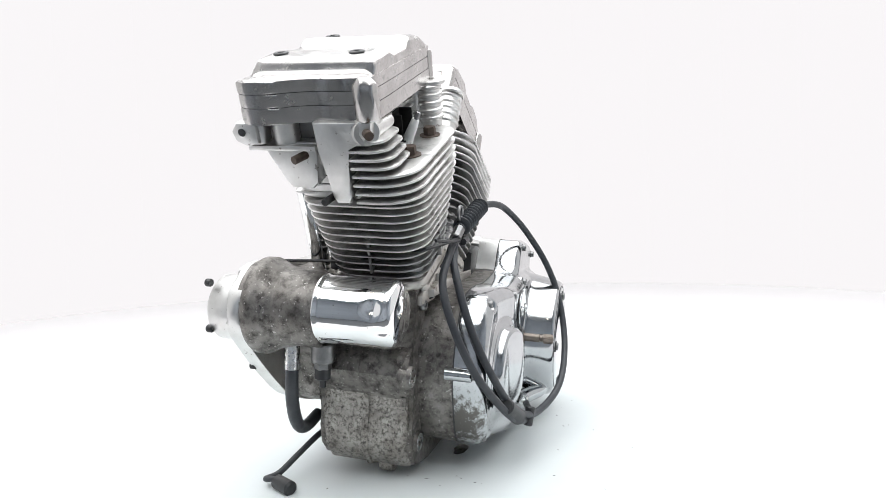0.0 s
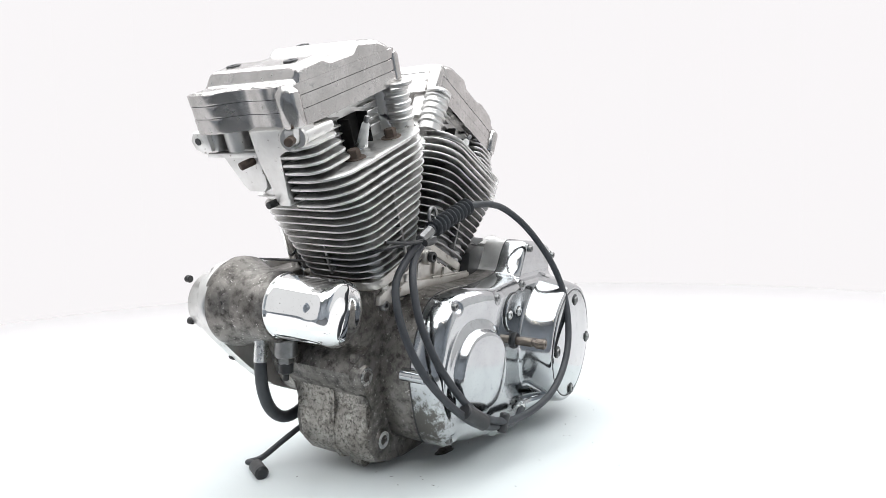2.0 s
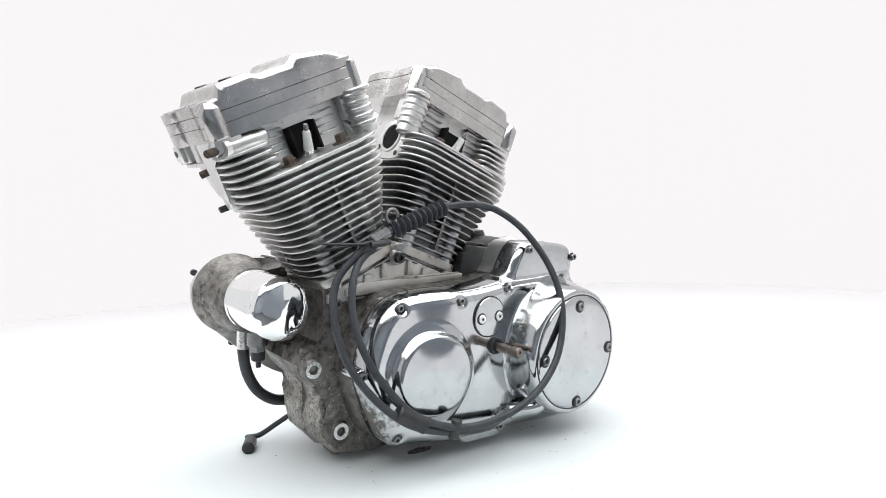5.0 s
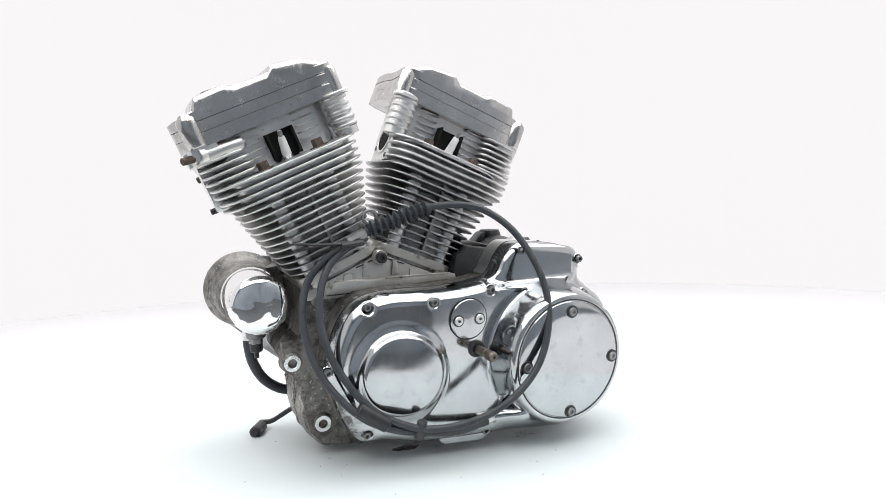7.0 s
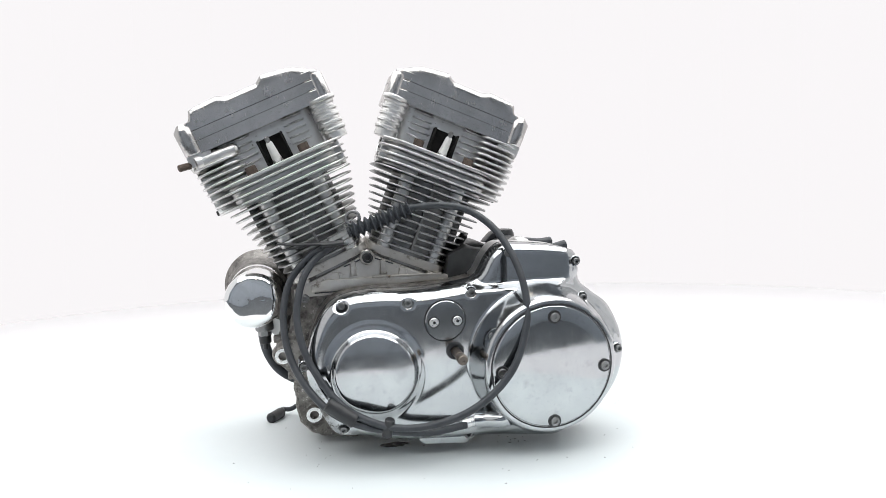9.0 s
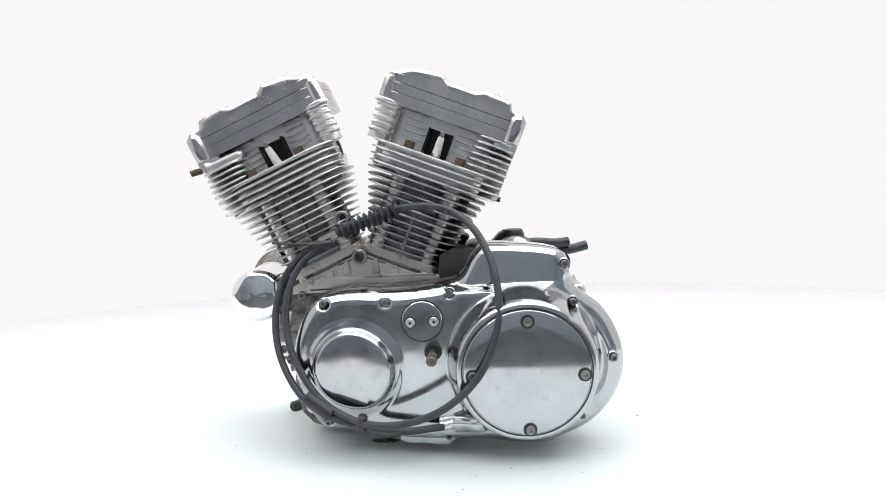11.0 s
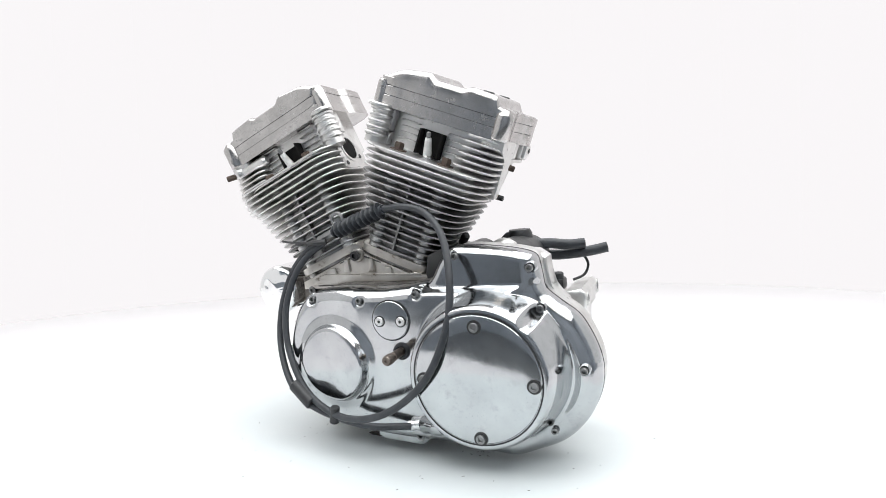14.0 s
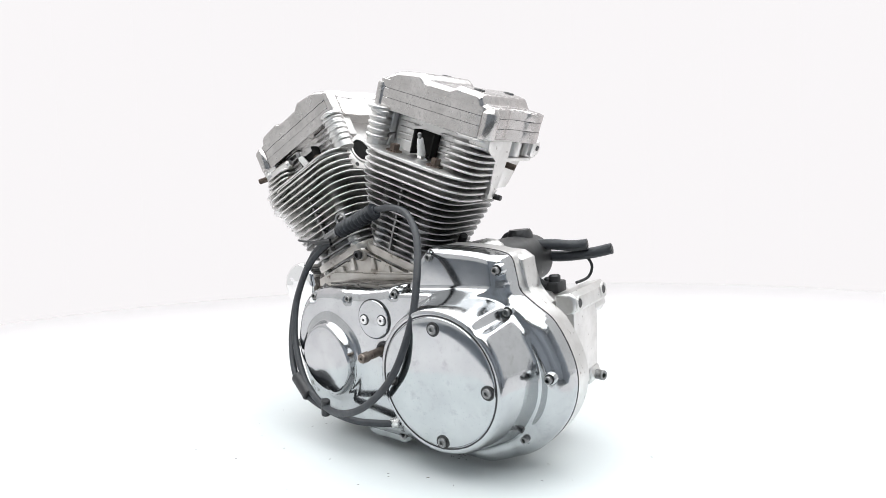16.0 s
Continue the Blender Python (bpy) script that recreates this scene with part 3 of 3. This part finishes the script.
def crankcase():
    out = [(-232, 262), (-170, 287), (-112, 311), (-54, 287), (8, 262), (60, 240), (70, 120), (60, 22), (-40, 14), (-150, 14), (-186, 18), (-210, 26), (-226, 44), (-232, 70), (-226, 96), (-232, 118), (-252, 138), (-262, 158), (-256, 176), (-236, 190), (-228, 220)]
    c = part("crankcase", join(prism(out, "y", -19, 45.5, 2.5, 3), prism([(a + 1.0, b + 0.8) for a, b in out], "y", 45, 112, 2.5, 3)), CASE, ENGINE, "oxidised and grimy cast aluminium crankcase")
    deck = [(-226, 256), (-112, 306), (2, 256), (16, 246), (-226, 244)]
    part("deck", prism(deck, "y", -26, -18, 2), DECK, c, "brown-stained flank below the cylinders")
    part("ledge_rib", prism([(-200, 262), (-178, 270), (10, 266), (14, 258), (-200, 252)], "y", -34, -24, 2), DECK, c)
    part("ledge_rib", prism([(-108, 271), (0, 269), (0, 266), (-108, 268)], "y", -36, -33, 0.6), DECK, c)
    for s in (-1, 1):
        a = radians(22.5)
        px, pz = CRANK.x + s * (math.sin(a) * 150 + math.cos(a) * 40), CRANK.z + math.cos(a) * 150 - math.sin(a) * 40
        part("base_stud", rod((px, -20, pz - 10), (px + s * 4, -20, pz), 7, 3, 14), DECK, c)
    part("bolt_seat", lathe([(11.5, 0), (11.5, 6), (10, 8), (0, 8)], (-114, -26, 300), (0, -1, 0), 28), DECK, c)
    for x, z, w in ((-164, 270, 9), (-60, 270, 9), (-136, 284, 6), (-90, 284, 6)):
        part("web_rib", prism([(x - w, z - 12), (x + w, z - 12), (x + w * 0.6, z + 10), (x - w * 0.6, z + 10)], "y", -31, -25, 2.5), DECK, c)
    part("case_seam", prism([(-196, 250), (14, 252), (14, 250.6), (-196, 248.6)], "y", -28, -18, 0.3), DARKSTEEL, c)
    part("seam", prism([(-150, 288), (-112, 302), (-74, 288), (-74, 286), (-112, 300), (-150, 286)], "y", -27.5, -25, 0.3), DARKSTEEL, c)
    for p in ((-249, 155), (-208, 57)):
        part("mount_boss", lathe([(17, -10), (14.5, 4), (13, 5.5), (7, 5.5), (6.5, 4), (6.5, -8), (0, -8)], (p[0], -18, p[1]), (0, -1, 0), 32), CASE, c)
        part("mount_face", lathe([(6.8, 0), (12, 0), (12, 1.2), (6.8, 1.2)], (p[0], -23, p[1]), (0, -1, 0), 32, True), BRIGHT, c, "bright bare metal ring")
    part("sump", prism([(-238, 134), (-230, 100), (-236, 70), (-230, 42), (-213, 23), (-186, 14), (-150, 10), (-110, 12), (-110, 138)], "y", -14, 104, 7, 3), SUMP, c, "pale pitted sump with black specks")
    part("sump_rib", prism([(-240, 132), (-232, 100), (-238, 70), (-232, 40), (-215, 20), (-186, 11), (-150, 8), (-150, 60), (-200, 120)], "y", 40, 48, 3), SUMP, c)
    part("drain_lug", lathe([(15, 0), (15, 18), (12, 20), (0, 20)], (-192, 34, 20), (0, -1, 0), 24), SUMP, c)
    socket_bolt(c, (-114, -34, 300), (0, -1, 0), 8, 7, DARKSTEEL)
    socket_bolt(c, (-211, -19, 242), (0, -1, 0), 7, 8, STEEL)
    for z in (180, 120, 60):
        part("case_rib", box(-262 + (180 - z) * 0.3, -215, -14, -6, z - 6, z + 6, 2), CASE, c)
    # inner primary case between the crankcase and the bright cover
    inner = [(36 + (x - 36) * 0.999, 150 + (z - 150) * 0.999) for x, z in COVER]
    part("inner_case", prism([p for p in inner if p[0] < 40], "y", -66, -14, 1.5), CASE, c)
    part("rear_case", prism([p for p in inner if p[0] > 39], "y", -66, -32, 1.5), HEAD, c, "pale alloy rim behind the cover")
    return c


# outline of the primary cover
COVER = smooth_outline([(-214, 152), (-205, 195), (-186, 232), (-158, 252), (-110, 258), (-40, 256), (22, 262), (44, 270), (60, 296), (76, 312), (94, 315), (150, 310), (184, 303), (197, 294), (202, 270), (206, 250), (226, 232), (254, 208), (276, 160), (278, 118), (262, 76), (226, 38), (176, 18), (120, 20), (60, 28), (0, 30), (-70, 36), (-138, 46), (-174, 52), (-192, 76), (-205, 112)], 5)


def cover_depth(x, z, d):
    """How far the cover stands out at (x, z), d millimetres inside its rim."""
    def step(t):
        t = max(0.0, min(1.0, t))
        return t * t * (3 - 2 * t)
    def larger(p, q, k=7.0):
        h = max(k - abs(p - q), 0.0) / k
        return max(p, q) + h * h * k * 0.25

    # the starter box at the top steps back, and so does the nose
    face = 122.0 - max(16 * step((z - 250) / 10) * step((x - 16) / 20), 20 * step((x - 150) / 45), 13 * step((-70 - x) / 80))
    # round housing of the alternator: a shallow shoulder and a disc
    r1 = math.hypot(x + 119, z - 146)
    face += 4 * step((74 - r1) / 11) + 13 * step((61 - r1) / 5.5) + 3 * max(0.0, 1 - (r1 / 57) ** 2)
    # round housing of the clutch, leaning into the rear rim
    r2 = math.hypot(x - 128, z - 146)
    face = larger(face, 96 + 75 * step((117 - r2) / 22))
    # raised band along the rear rim
    face += 4.5 * step((x - 185) / 25) * step((250 - z) / 15) * step((z - 60) / 40) * math.exp(-((d - 25) / 5.5) ** 2)
    R = 15.0 - 5.0 * step((z - 258) / 14) * step((x - 20) / 25) + 1.0 * step((x - 150) / 40) * (1 - step((z - 244) / 14))
    if d < R:
        face -= 0.95 * R * (1 - d / R) ** 2
    # scooped pockets round the sunken bolts
    for bx, by, bz, _ in COVER_BOLTS:
        q = math.hypot(x - bx, z - bz)
        if q < 16:
            face = min(face, -by - 3.0 + 7.0 * max(0.0, q - 7.6))
    return face


# x, y, z and boss length of the bolts round the cover
COVER_BOLTS = ((-160, -103, 242, 40), (-67, -121, 243, 20), (26, -121, 252, 20), (86, -109, 303, 10), (193, -109, 284, 10), (204, -109, 228, 12), (259, -114, 144, 20), (-167, -103, 60, 40), (213, -106, 55, 16))


def primary_cover():
    bm = relief(COVER, cover_depth, 1.8, 67, lambda x, z, h: (x, -h, z), 1)
    c = part("primary_cover", bm, COVERSKIN, ENGINE, "mirror-polished primary cover with scratches and front grime", 75)
    # gasket lip
    part("cover_lip", prism([(36 + (x - 36) * 1.002, 150 + (z - 150) * 1.003) for x, z in COVER], "y", -67.4, -65.8, 0), DARKSTEEL, c, "dark joint line")
    # derby cover with four bolts
    d = part("clutch_cover", lathe([(86, 166), (88, 168), (88, 170.5), (86.5, 172), (82, 172.9), (66, 173.4), (50, 173.8), (34, 174.1), (17, 174.25), (0, 174.3)], (128, 0, 146), (0, -1, 0), 96), POLISHED, c, "round polished clutch cover", 30)
    part("seal_groove", lathe([(90.5, 160), (90.5, 171.5), (88.4, 171.5), (88.4, 160)], (128, 0, 146), (0, -1, 0), 96), PLASTIC, d)
    for x, z in ((131, 218), (206, 141), (129, 66), (53, 145)):
        part("bolt_recess", lathe([(9.6, 0), (9.6, 1), (0, 1)], (x, -173.2, z), (0, -1, 0), 28), DARKSTEEL, d)
        socket_bolt(d, (x, -173.1, z), (0, -1, 0), 6.5, 4, STEEL)
    # timing inspection cover
    i = part("inspection_cover", lathe([(28, 118), (29, 122), (29, 124.5), (28, 125.5), (0, 126)], (-15, 0, 214), (0, -1, 0), 64), POLISHED, c, "", 30)
    part("seal_groove", lathe([(30.8, 118), (30.8, 123.2), (29.2, 123.2), (29.2, 118)], (-15, 0, 214), (0, -1, 0), 64), PLASTIC, i)
    for x in (-32, 2):
        part("screw_recess", lathe([(8.6, 0), (8.6, 0.6), (0, 0.6)], (x, -125.6, 213), (0, -1, 0), 28), DARKSTEEL, i)
        sc = part("screw", lathe([(6.8, 0), (6.8, 2), (6, 3), (0, 3)], (x, -125.5, 213), (0, -1, 0), 24), BRIGHT, i)
        part("socket", lathe([(2.4, 0), (2.4, 0.3), (0, 0.3)], (x, -128.4, 213), (0, -1, 0), 6), PLASTIC, sc)
    # cover bolts
    for x, y, z, back in COVER_BOLTS + ((-217, -98, 157, 34),):
        part("bolt_boss", lathe([(9, -back), (8.4, 0), (7.4, 1.2), (0, 1.2)], (x, y + 6, z), (0, -1, 0), 24), POLISHED, c)
        part("washer", lathe([(6.6, 0), (6.6, 0.8), (0, 0.8)], (x, y + 4.9, z), (0, -1, 0), 24), DARKSTEEL, c)
        socket_bolt(c, (x, y + 5, z), (0, -1, 0), 5.2, 7, STEEL)
    # shift shaft
    s = part("shift_shaft", lathe([(6.5, 118), (6.5, 152), (5, 153), (5, 157), (7, 158), (7, 172), (6, 173.5), (2.5, 173.5), (2.5, 171), (0, 171)], (-2, 0, 168), (0, -1, 0), 24), BRONZE, c, "worn brown splined shift shaft")
    part("shaft_seal", lathe([(13, 118), (13, 124), (11.5, 127), (8, 127), (7, 124)], (-2, 0, 168), (0, -1, 0), 32), PLASTIC, c)
    for k in range(18):
        a = 2 * math.pi * k / 18
        part("spline", rod((-2 + 6.9 * math.cos(a), -159, 168 + 6.9 * math.sin(a)), (-2 + 6.9 * math.cos(a), -171.5, 168 + 6.9 * math.sin(a)), 0.7, 0.2, 6), BRONZE, s)
    # lower ear and the tower where the cable enters
    ear = part("lower_ear", prism(smooth_outline([(-58, 38), (-52, 29), (-20, 26), (10, 23), (23, 28), (29, 44), (24, 56), (-10, 60), (-40, 56)], 5), "y", -113, -84, 3), POLISHED, c)
    socket_bolt(ear, (15, -112.5, 38), (0, -1, 0), 6.5, 8, STEEL)
    part("cable_tower", tube([(28, -125, 60), (42, -134, 63), (56, -146, 66), (68, -152, 70)], 12, 6, 24, lambda t: 13 - 2 * t), POLISHED, c)
    part("cable_ferrule", join(rod((2, -130, 58), (30, -127, 62), 7.5, 1, 20), lathe([(10, 0), (10, 8)], (28, -127, 62), (28, 3, 4), 6)), BRIGHT, c, "bright threaded cable end")
    return c


def front_oil_filter():
    x, z = -288, 242
    rows = [(42, 80), (43.5, 79), (43.5, 75), (42.4, 73)] + [(42.4, 70 - 5.5 * k) for k in range(15)] + [(41.5, -13), (38, -18), (33, -20.5), (28, -21.2), (22, -21.6), (16, -22), (8, -22.4), (0, -22.6)]
    bm = lathe(rows, (x, 0, z), (0, 1, 0), 96)
    # a knock in the flank next to the closed end, and its crumpled rim
    for v in bm.verts:
        p = v.co / MM - Vector((x, 0, z))
        ang = math.degrees(math.atan2(p.z, -p.x))
        end = max(0.0, min(1.0, (26 - p.y) / 30))
        knock = 4.6 * math.exp(-((ang - 16) / 11) ** 2) * math.exp(-((p.y - 2) / 7) ** 2) + 2.6 * math.exp(-((ang + 22) / 8) ** 2) * math.exp(-((p.y + 8) / 9) ** 2) + 2.4 * math.exp(-((abs(ang) - 168) / 14) ** 2) * math.exp(-((p.y + 12) / 14) ** 2)
        knock += end * 0.3 * noise.noise(p * 0.07)
        flat = Vector((p.x, 0, p.z))
        if flat.length > 1:
            v.co -= flat.normalized() * knock * MM * min(1.0, flat.length / 30)
        if p.y < -17:
            v.co.y += (0.5 * noise.noise(p * 0.05) + 1.6 * math.exp(-((p.x - 18) / 12) ** 2)) * MM
    return part("oil_filter", bm, CHROME, ENGINE, "dented chrome oil filter canister", 60)


def gear_case():
    x, z = -288, 240
    g = part("gear_case", join(
        lathe([(44, 78), (47, 82), (47, 108), (53, 138), (56, 158), (56, 170), (0, 170)], (x, 0, z), (0, 1, 0), 56),
        lathe([(48, 118), (53, 134), (58.5, 146), (61, 150), (61, 160), (59.5, 162), (50, 163)], (x, 0, z), (0, 1, 0), 64),
        prism(smooth_outline([(-318, 240), (-300, 262), (-270, 274), (-230, 280), (-180, 284), (-60, 288), (20, 250), (30, 160), (-20, 90), (-120, 72), (-205, 100), (-222, 140), (-256, 186), (-300, 205)], 4), "y", 112, 162, 5, 3)), CASE, ENGINE, "blotchy oxidised gear case")
    part("case_cover", prism(smooth_outline([(-346, 246), (-326, 280), (-290, 294), (-240, 290), (-180, 288), (-60, 290), (24, 252), (34, 160), (-20, 87), (-120, 69), (-210, 98), (-256, 130), (-310, 180), (-340, 215)], 4), "y", 162.5, 182, 7, 3), HEAD, g, "bright alloy gear case cover")
    part("end_cap", lathe([(44, 176), (43, 195), (42, 216), (38, 221), (0, 222)], (x, 0, z - 6), (0, 1, 0), 48), HEAD, g, "pale alloy end cap")
    for px, pz, y in ((-325, 268, 216), (-322, 210, 216), (-284, 158, 178)):
        socket_bolt(g, (px, y, pz), (0, 1, 0), 5, 7)
    part("plug_hole", lathe([(4, 0), (4, 1), (0, 1)], (-341, 140, 246), (-1, 0.12, 0), 16), DARKSTEEL, g)
    return g


def front_fittings():
    h = part("breather_hose", tube([(-288, 124, 172), (-288, 124, 150), (-282, 126, 120), (-266, 130, 90), (-240, 136, 68), (-212, 140, 60), (-180, 140, 66)], 8.5, 8, 16), RUBBER, ENGINE, "black rubber breather hose")
    part("hose_ferrule", rod((-288, 124, 160), (-287, 124, 196), 9.3, 1, 20), BRIGHT, h)
    p = part("pressure_switch", join(rod((-282, 84, 196), (-282, 84, 172), 15, 2, 20), lathe([(11, 0), (11, 8)], (-282, 84, 172), (0, 0, -1), 6)), STEEL, ENGINE, "grey oil pressure switch")
    part("switch_body", join(rod((-282, 84, 166), (-282, 84, 150), 10, 2, 20), rod((-282, 84, 150), (-282, 84, 140), 4, 0.5, 12)), PLASTIC, p)
    w = part("wire_lead", tube([(-170, 120, 52), (-200, 132, 40), (-226, 146, 22), (-250, 160, 4), (-262, 170, 0), (-268, 170, 1), (-268, 162, 2), (-268, 156, 2)], 4.2, 6, 10), RUBBER, ENGINE, "black wire lead trailing on the turntable")
    part("connector", rod((-269, 154, 1), (-287, 122, 3), 9.5, 3, 20), PLASTIC, w, "black plug connector")
    part("pushrod_tube", join(lathe([(13, 0), (13, 130)], (-205, 122, 270), (-0.383, 0.04, 0.924), 24), lathe([(19, 0), (17, 10), (14, 24)], (-203, 122, 262), (-0.383, 0.04, 0.924), 24)), CHROME, ENGINE, "chrome pushrod tube")
    part("pushrod_tube", join(lathe([(13, 0), (13, 130)], (-60, 122, 290), (0.383, 0.04, 0.924), 24), lathe([(19, 0), (17, 10), (14, 24)], (-62, 122, 282), (0.383, 0.04, 0.924), 24)), CHROME, ENGINE, "chrome pushrod tube")
    part("bracket_bolt", rod((-226, 96, 284), (-226, 96, 300), 7, 1, 12), PLASTIC, ENGINE)
    part("thin_wire", tube([(-226, 190, 289), (-232, 150, 292), (-242, 110, 295), (-248, 60, 298), (-248, 10, 306), (-238, -32, 318), (-200, -52, 326), (-160, -56, 330)], 2.0, 6, 8), PLASTIC, ENGINE, "thin black wire along the lower fins")


def clutch_cable():
    loop = [(-46, -57, 374), (-1, -73, 376), (38, -86, 365), (72, -112, 332), (92, -147, 276), (91, -172, 215), (60, -187, 147), (-5, -186, 97), (-88, -162, 77), (-160, -140, 103), (-205, -115, 160), (-222, -91, 217), (-216, -72, 265), (-197, -58, 300), (-164, -50, 324)]
    c = part("clutch_cable", tube(loop, 5.2, 8, 14), RUBBER, ENGINE, "black sheathed clutch cable in a loop")
    lead = [(8, -134, 59), (-58, -150, 62), (-143, -146, 81), (-194, -132, 111), (-231, -101, 163), (-242, -73, 221), (-230, -53, 274), (-198, -52, 310), (-166, -50, 328)]
    part("cable_lead", tube(lead, 5.2, 8, 14), RUBBER, c)
    a, b = Vector((-142, -50, 341)), Vector((-44, -58, 374))
    n = 11
    part("rubber_boot", tube([a + (b - a) * k / 8 for k in range(9)], 10, 14, 18, lambda t: (7.5 if t < 0.04 or t > 0.94 else 10.5 + 3.0 * math.sin(t * n * 2 * math.pi))), RUBBER, c, "ribbed rubber boot on the cable adjuster")
    part("adjuster", rod((-170, -51, 328), (-142, -50, 341), 8, 1.5, 8), STEEL, c, "grey metal cable adjuster")
    part("adjuster_ring", tube([Vector((-134 + 10 * math.cos(k * math.pi / 6), -48, 362 + 10 * math.sin(k * math.pi / 6))) for k in range(13)], 2.6, 3, 10), STEEL, c)
    part("cable_tie", join(tube([(-182, -66, 326), (-165, -66, 327), (-150, -62, 328)], 4.5, 4, 8), tube([(-172, -62, 327), (-215, -56, 328), (-245, -46, 330)], 2, 6, 8)), PLASTIC, c)
    part("cable_tie", rod((-110, -153, 64), (-104, -156, 90), 7.2, 1.5, 14), PLASTIC, c)
    part("sleeve", rod((-188, -134, 114), (-150, -146, 88), 11, 2, 16), PLASTIC, c, "black sleeve binding the two strands")


def rear_gearbox():
    g = part("gearbox", join(prism([(50, 30), (190, 40), (214, 70), (216, 190), (196, 226), (120, 240), (50, 244)], "y", -40, 104, 6, 3)), HEAD, ENGINE, "cast alloy gearbox housing behind the cover")
    mount = part("rear_mount", join(
        prism([(206, 200), (238, 204), (236, 160), (230, 80), (206, 66)], "y", 28, 116, 4, 3),
        prism([(214, 226), (238, 230), (246, 222), (246, 204), (240, 198), (214, 196)], "y", 16, 142, 5, 3),
        prism([(206, 96), (232, 98), (236, 84), (228, 72), (206, 66)], "y", 84, 120, 4, 3),
        prism([(214, 206), (238, 206), (240, 190), (232, 180), (214, 184)], "y", 108, 150, 5, 3)), HEAD, g, "pale alloy rear mounting plate")
    for y, z in ((32, 213), (125, 216)):
        part("mount_seat", lathe([(12, 0), (11, 1.4), (7.5, 1.4), (7, 0)], (246, y, z), (1, 0, 0.05), 24, True), HEAD, mount)
        part("mount_hole", lathe([(6.8, 0), (6.8, 0.8), (0, 0.8)], (246, y, z), (1, 0, 0.05), 20), PLASTIC, mount)
    socket_bolt(g, (234, 104, 84), (1, -0.3, 0), 8, 14, STEEL)
    s = part("starter_motor", join(lathe([(30, 0), (39, 4), (40, 60), (37, 118), (30, 124), (0, 124)], (128, -14, 272), (0.1, 1, 0), 40), lathe([(22, 0), (24, 3), (24, 86), (20, 92), (0, 92)], (70, -8, 284), (0, 1, 0), 36)), BLACKPAINT, ENGINE, "black starter motor with chipped paint")
    part("terminal_cap", join(lathe([(22, 0), (20, 14), (17, 20), (0, 21)], (134, 76, 300), (0, 0, 1), 24), prism([(96, 300), (112, 316), (118, 318), (140, 318), (140, 300)], "y", 64, 90, 3)), PLASTIC, s, "black rubber terminal cap")
    part("starter_flange", prism([(74, 250), (84, 306), (100, 311), (190, 300), (204, 290), (206, 246), (230, 226), (74, 226)], "y", -50, -12, 4, 3), HEAD, s, "pale alloy starter flange")
    part("starter_nose", lathe([(26, 0), (24, 12), (18, 22), (8, 28), (0, 29)], (132, -16, 288), (0, 0.3, 1), 32), HEAD, s)
    part("solenoid_bracket", join(prism([(4, 252), (12, 296), (36, 306), (70, 302), (70, 252)], "y", -34, 70, 4), rod((44, 40, 304), (56, 34, 320), 7, 2, 12)), BLACKPAINT, s)
    part("oil_hose", tube([(150, 82, 294), (180, 92, 293), (210, 100, 289), (234, 105, 290)], 8.5, 6, 16), RUBBER, ENGINE, "short cut black hose")
    part("hose_bore", lathe([(5, 0), (5, 0.8), (0, 0.8)], (234, 105, 290), (1, 0.2, 0.05), 14), DARKSTEEL, ENGINE)
    part("oil_hose", tube([(150, 96, 276), (190, 106, 272), (235, 113, 275), (268, 116, 281)], 8.5, 6, 16), RUBBER, ENGINE, "short cut black hose")
    part("hose_bore", lathe([(5, 0), (5, 0.8), (0, 0.8)], (268, 116, 281), (1, 0.1, 0.2), 14), DARKSTEEL, ENGINE)
    part("thin_wire", tube([(228, 112, 272), (236, 112, 255), (230, 108, 238), (212, 100, 230)], 2.2, 6, 8), PLASTIC, ENGINE)
    part("neutral_switch", join(rod((196, 60, 226), (196, 60, 250), 9, 2, 14), rod((180, 70, 226), (180, 70, 244), 7, 2, 14), box(172, 206, 48, 80, 222, 240, 3), rod((186, 46, 236), (176, 30, 250), 6, 1.5, 12)), PLASTIC, ENGINE)


studio()
room_lamps()
TABLE_THING = turntable()
STAIN = oil_stain()
GRIT = grit()
for f in (True, False):
    cylinder(f), head(f), rocker_box(f)
crankcase()
primary_cover()
front_oil_filter()
gear_case()
front_fittings()
clutch_cable()
rear_gearbox()


def motions():
    for ob, rest in ((ENGINE, SIT), (TABLE_THING, Matrix()), (STAIN, Matrix()), (GRIT, Matrix())):
        walk(ob, [(t, Matrix.Rotation(radians(a), 4, "Z") @ rest) for t, a in TURN])


motions()
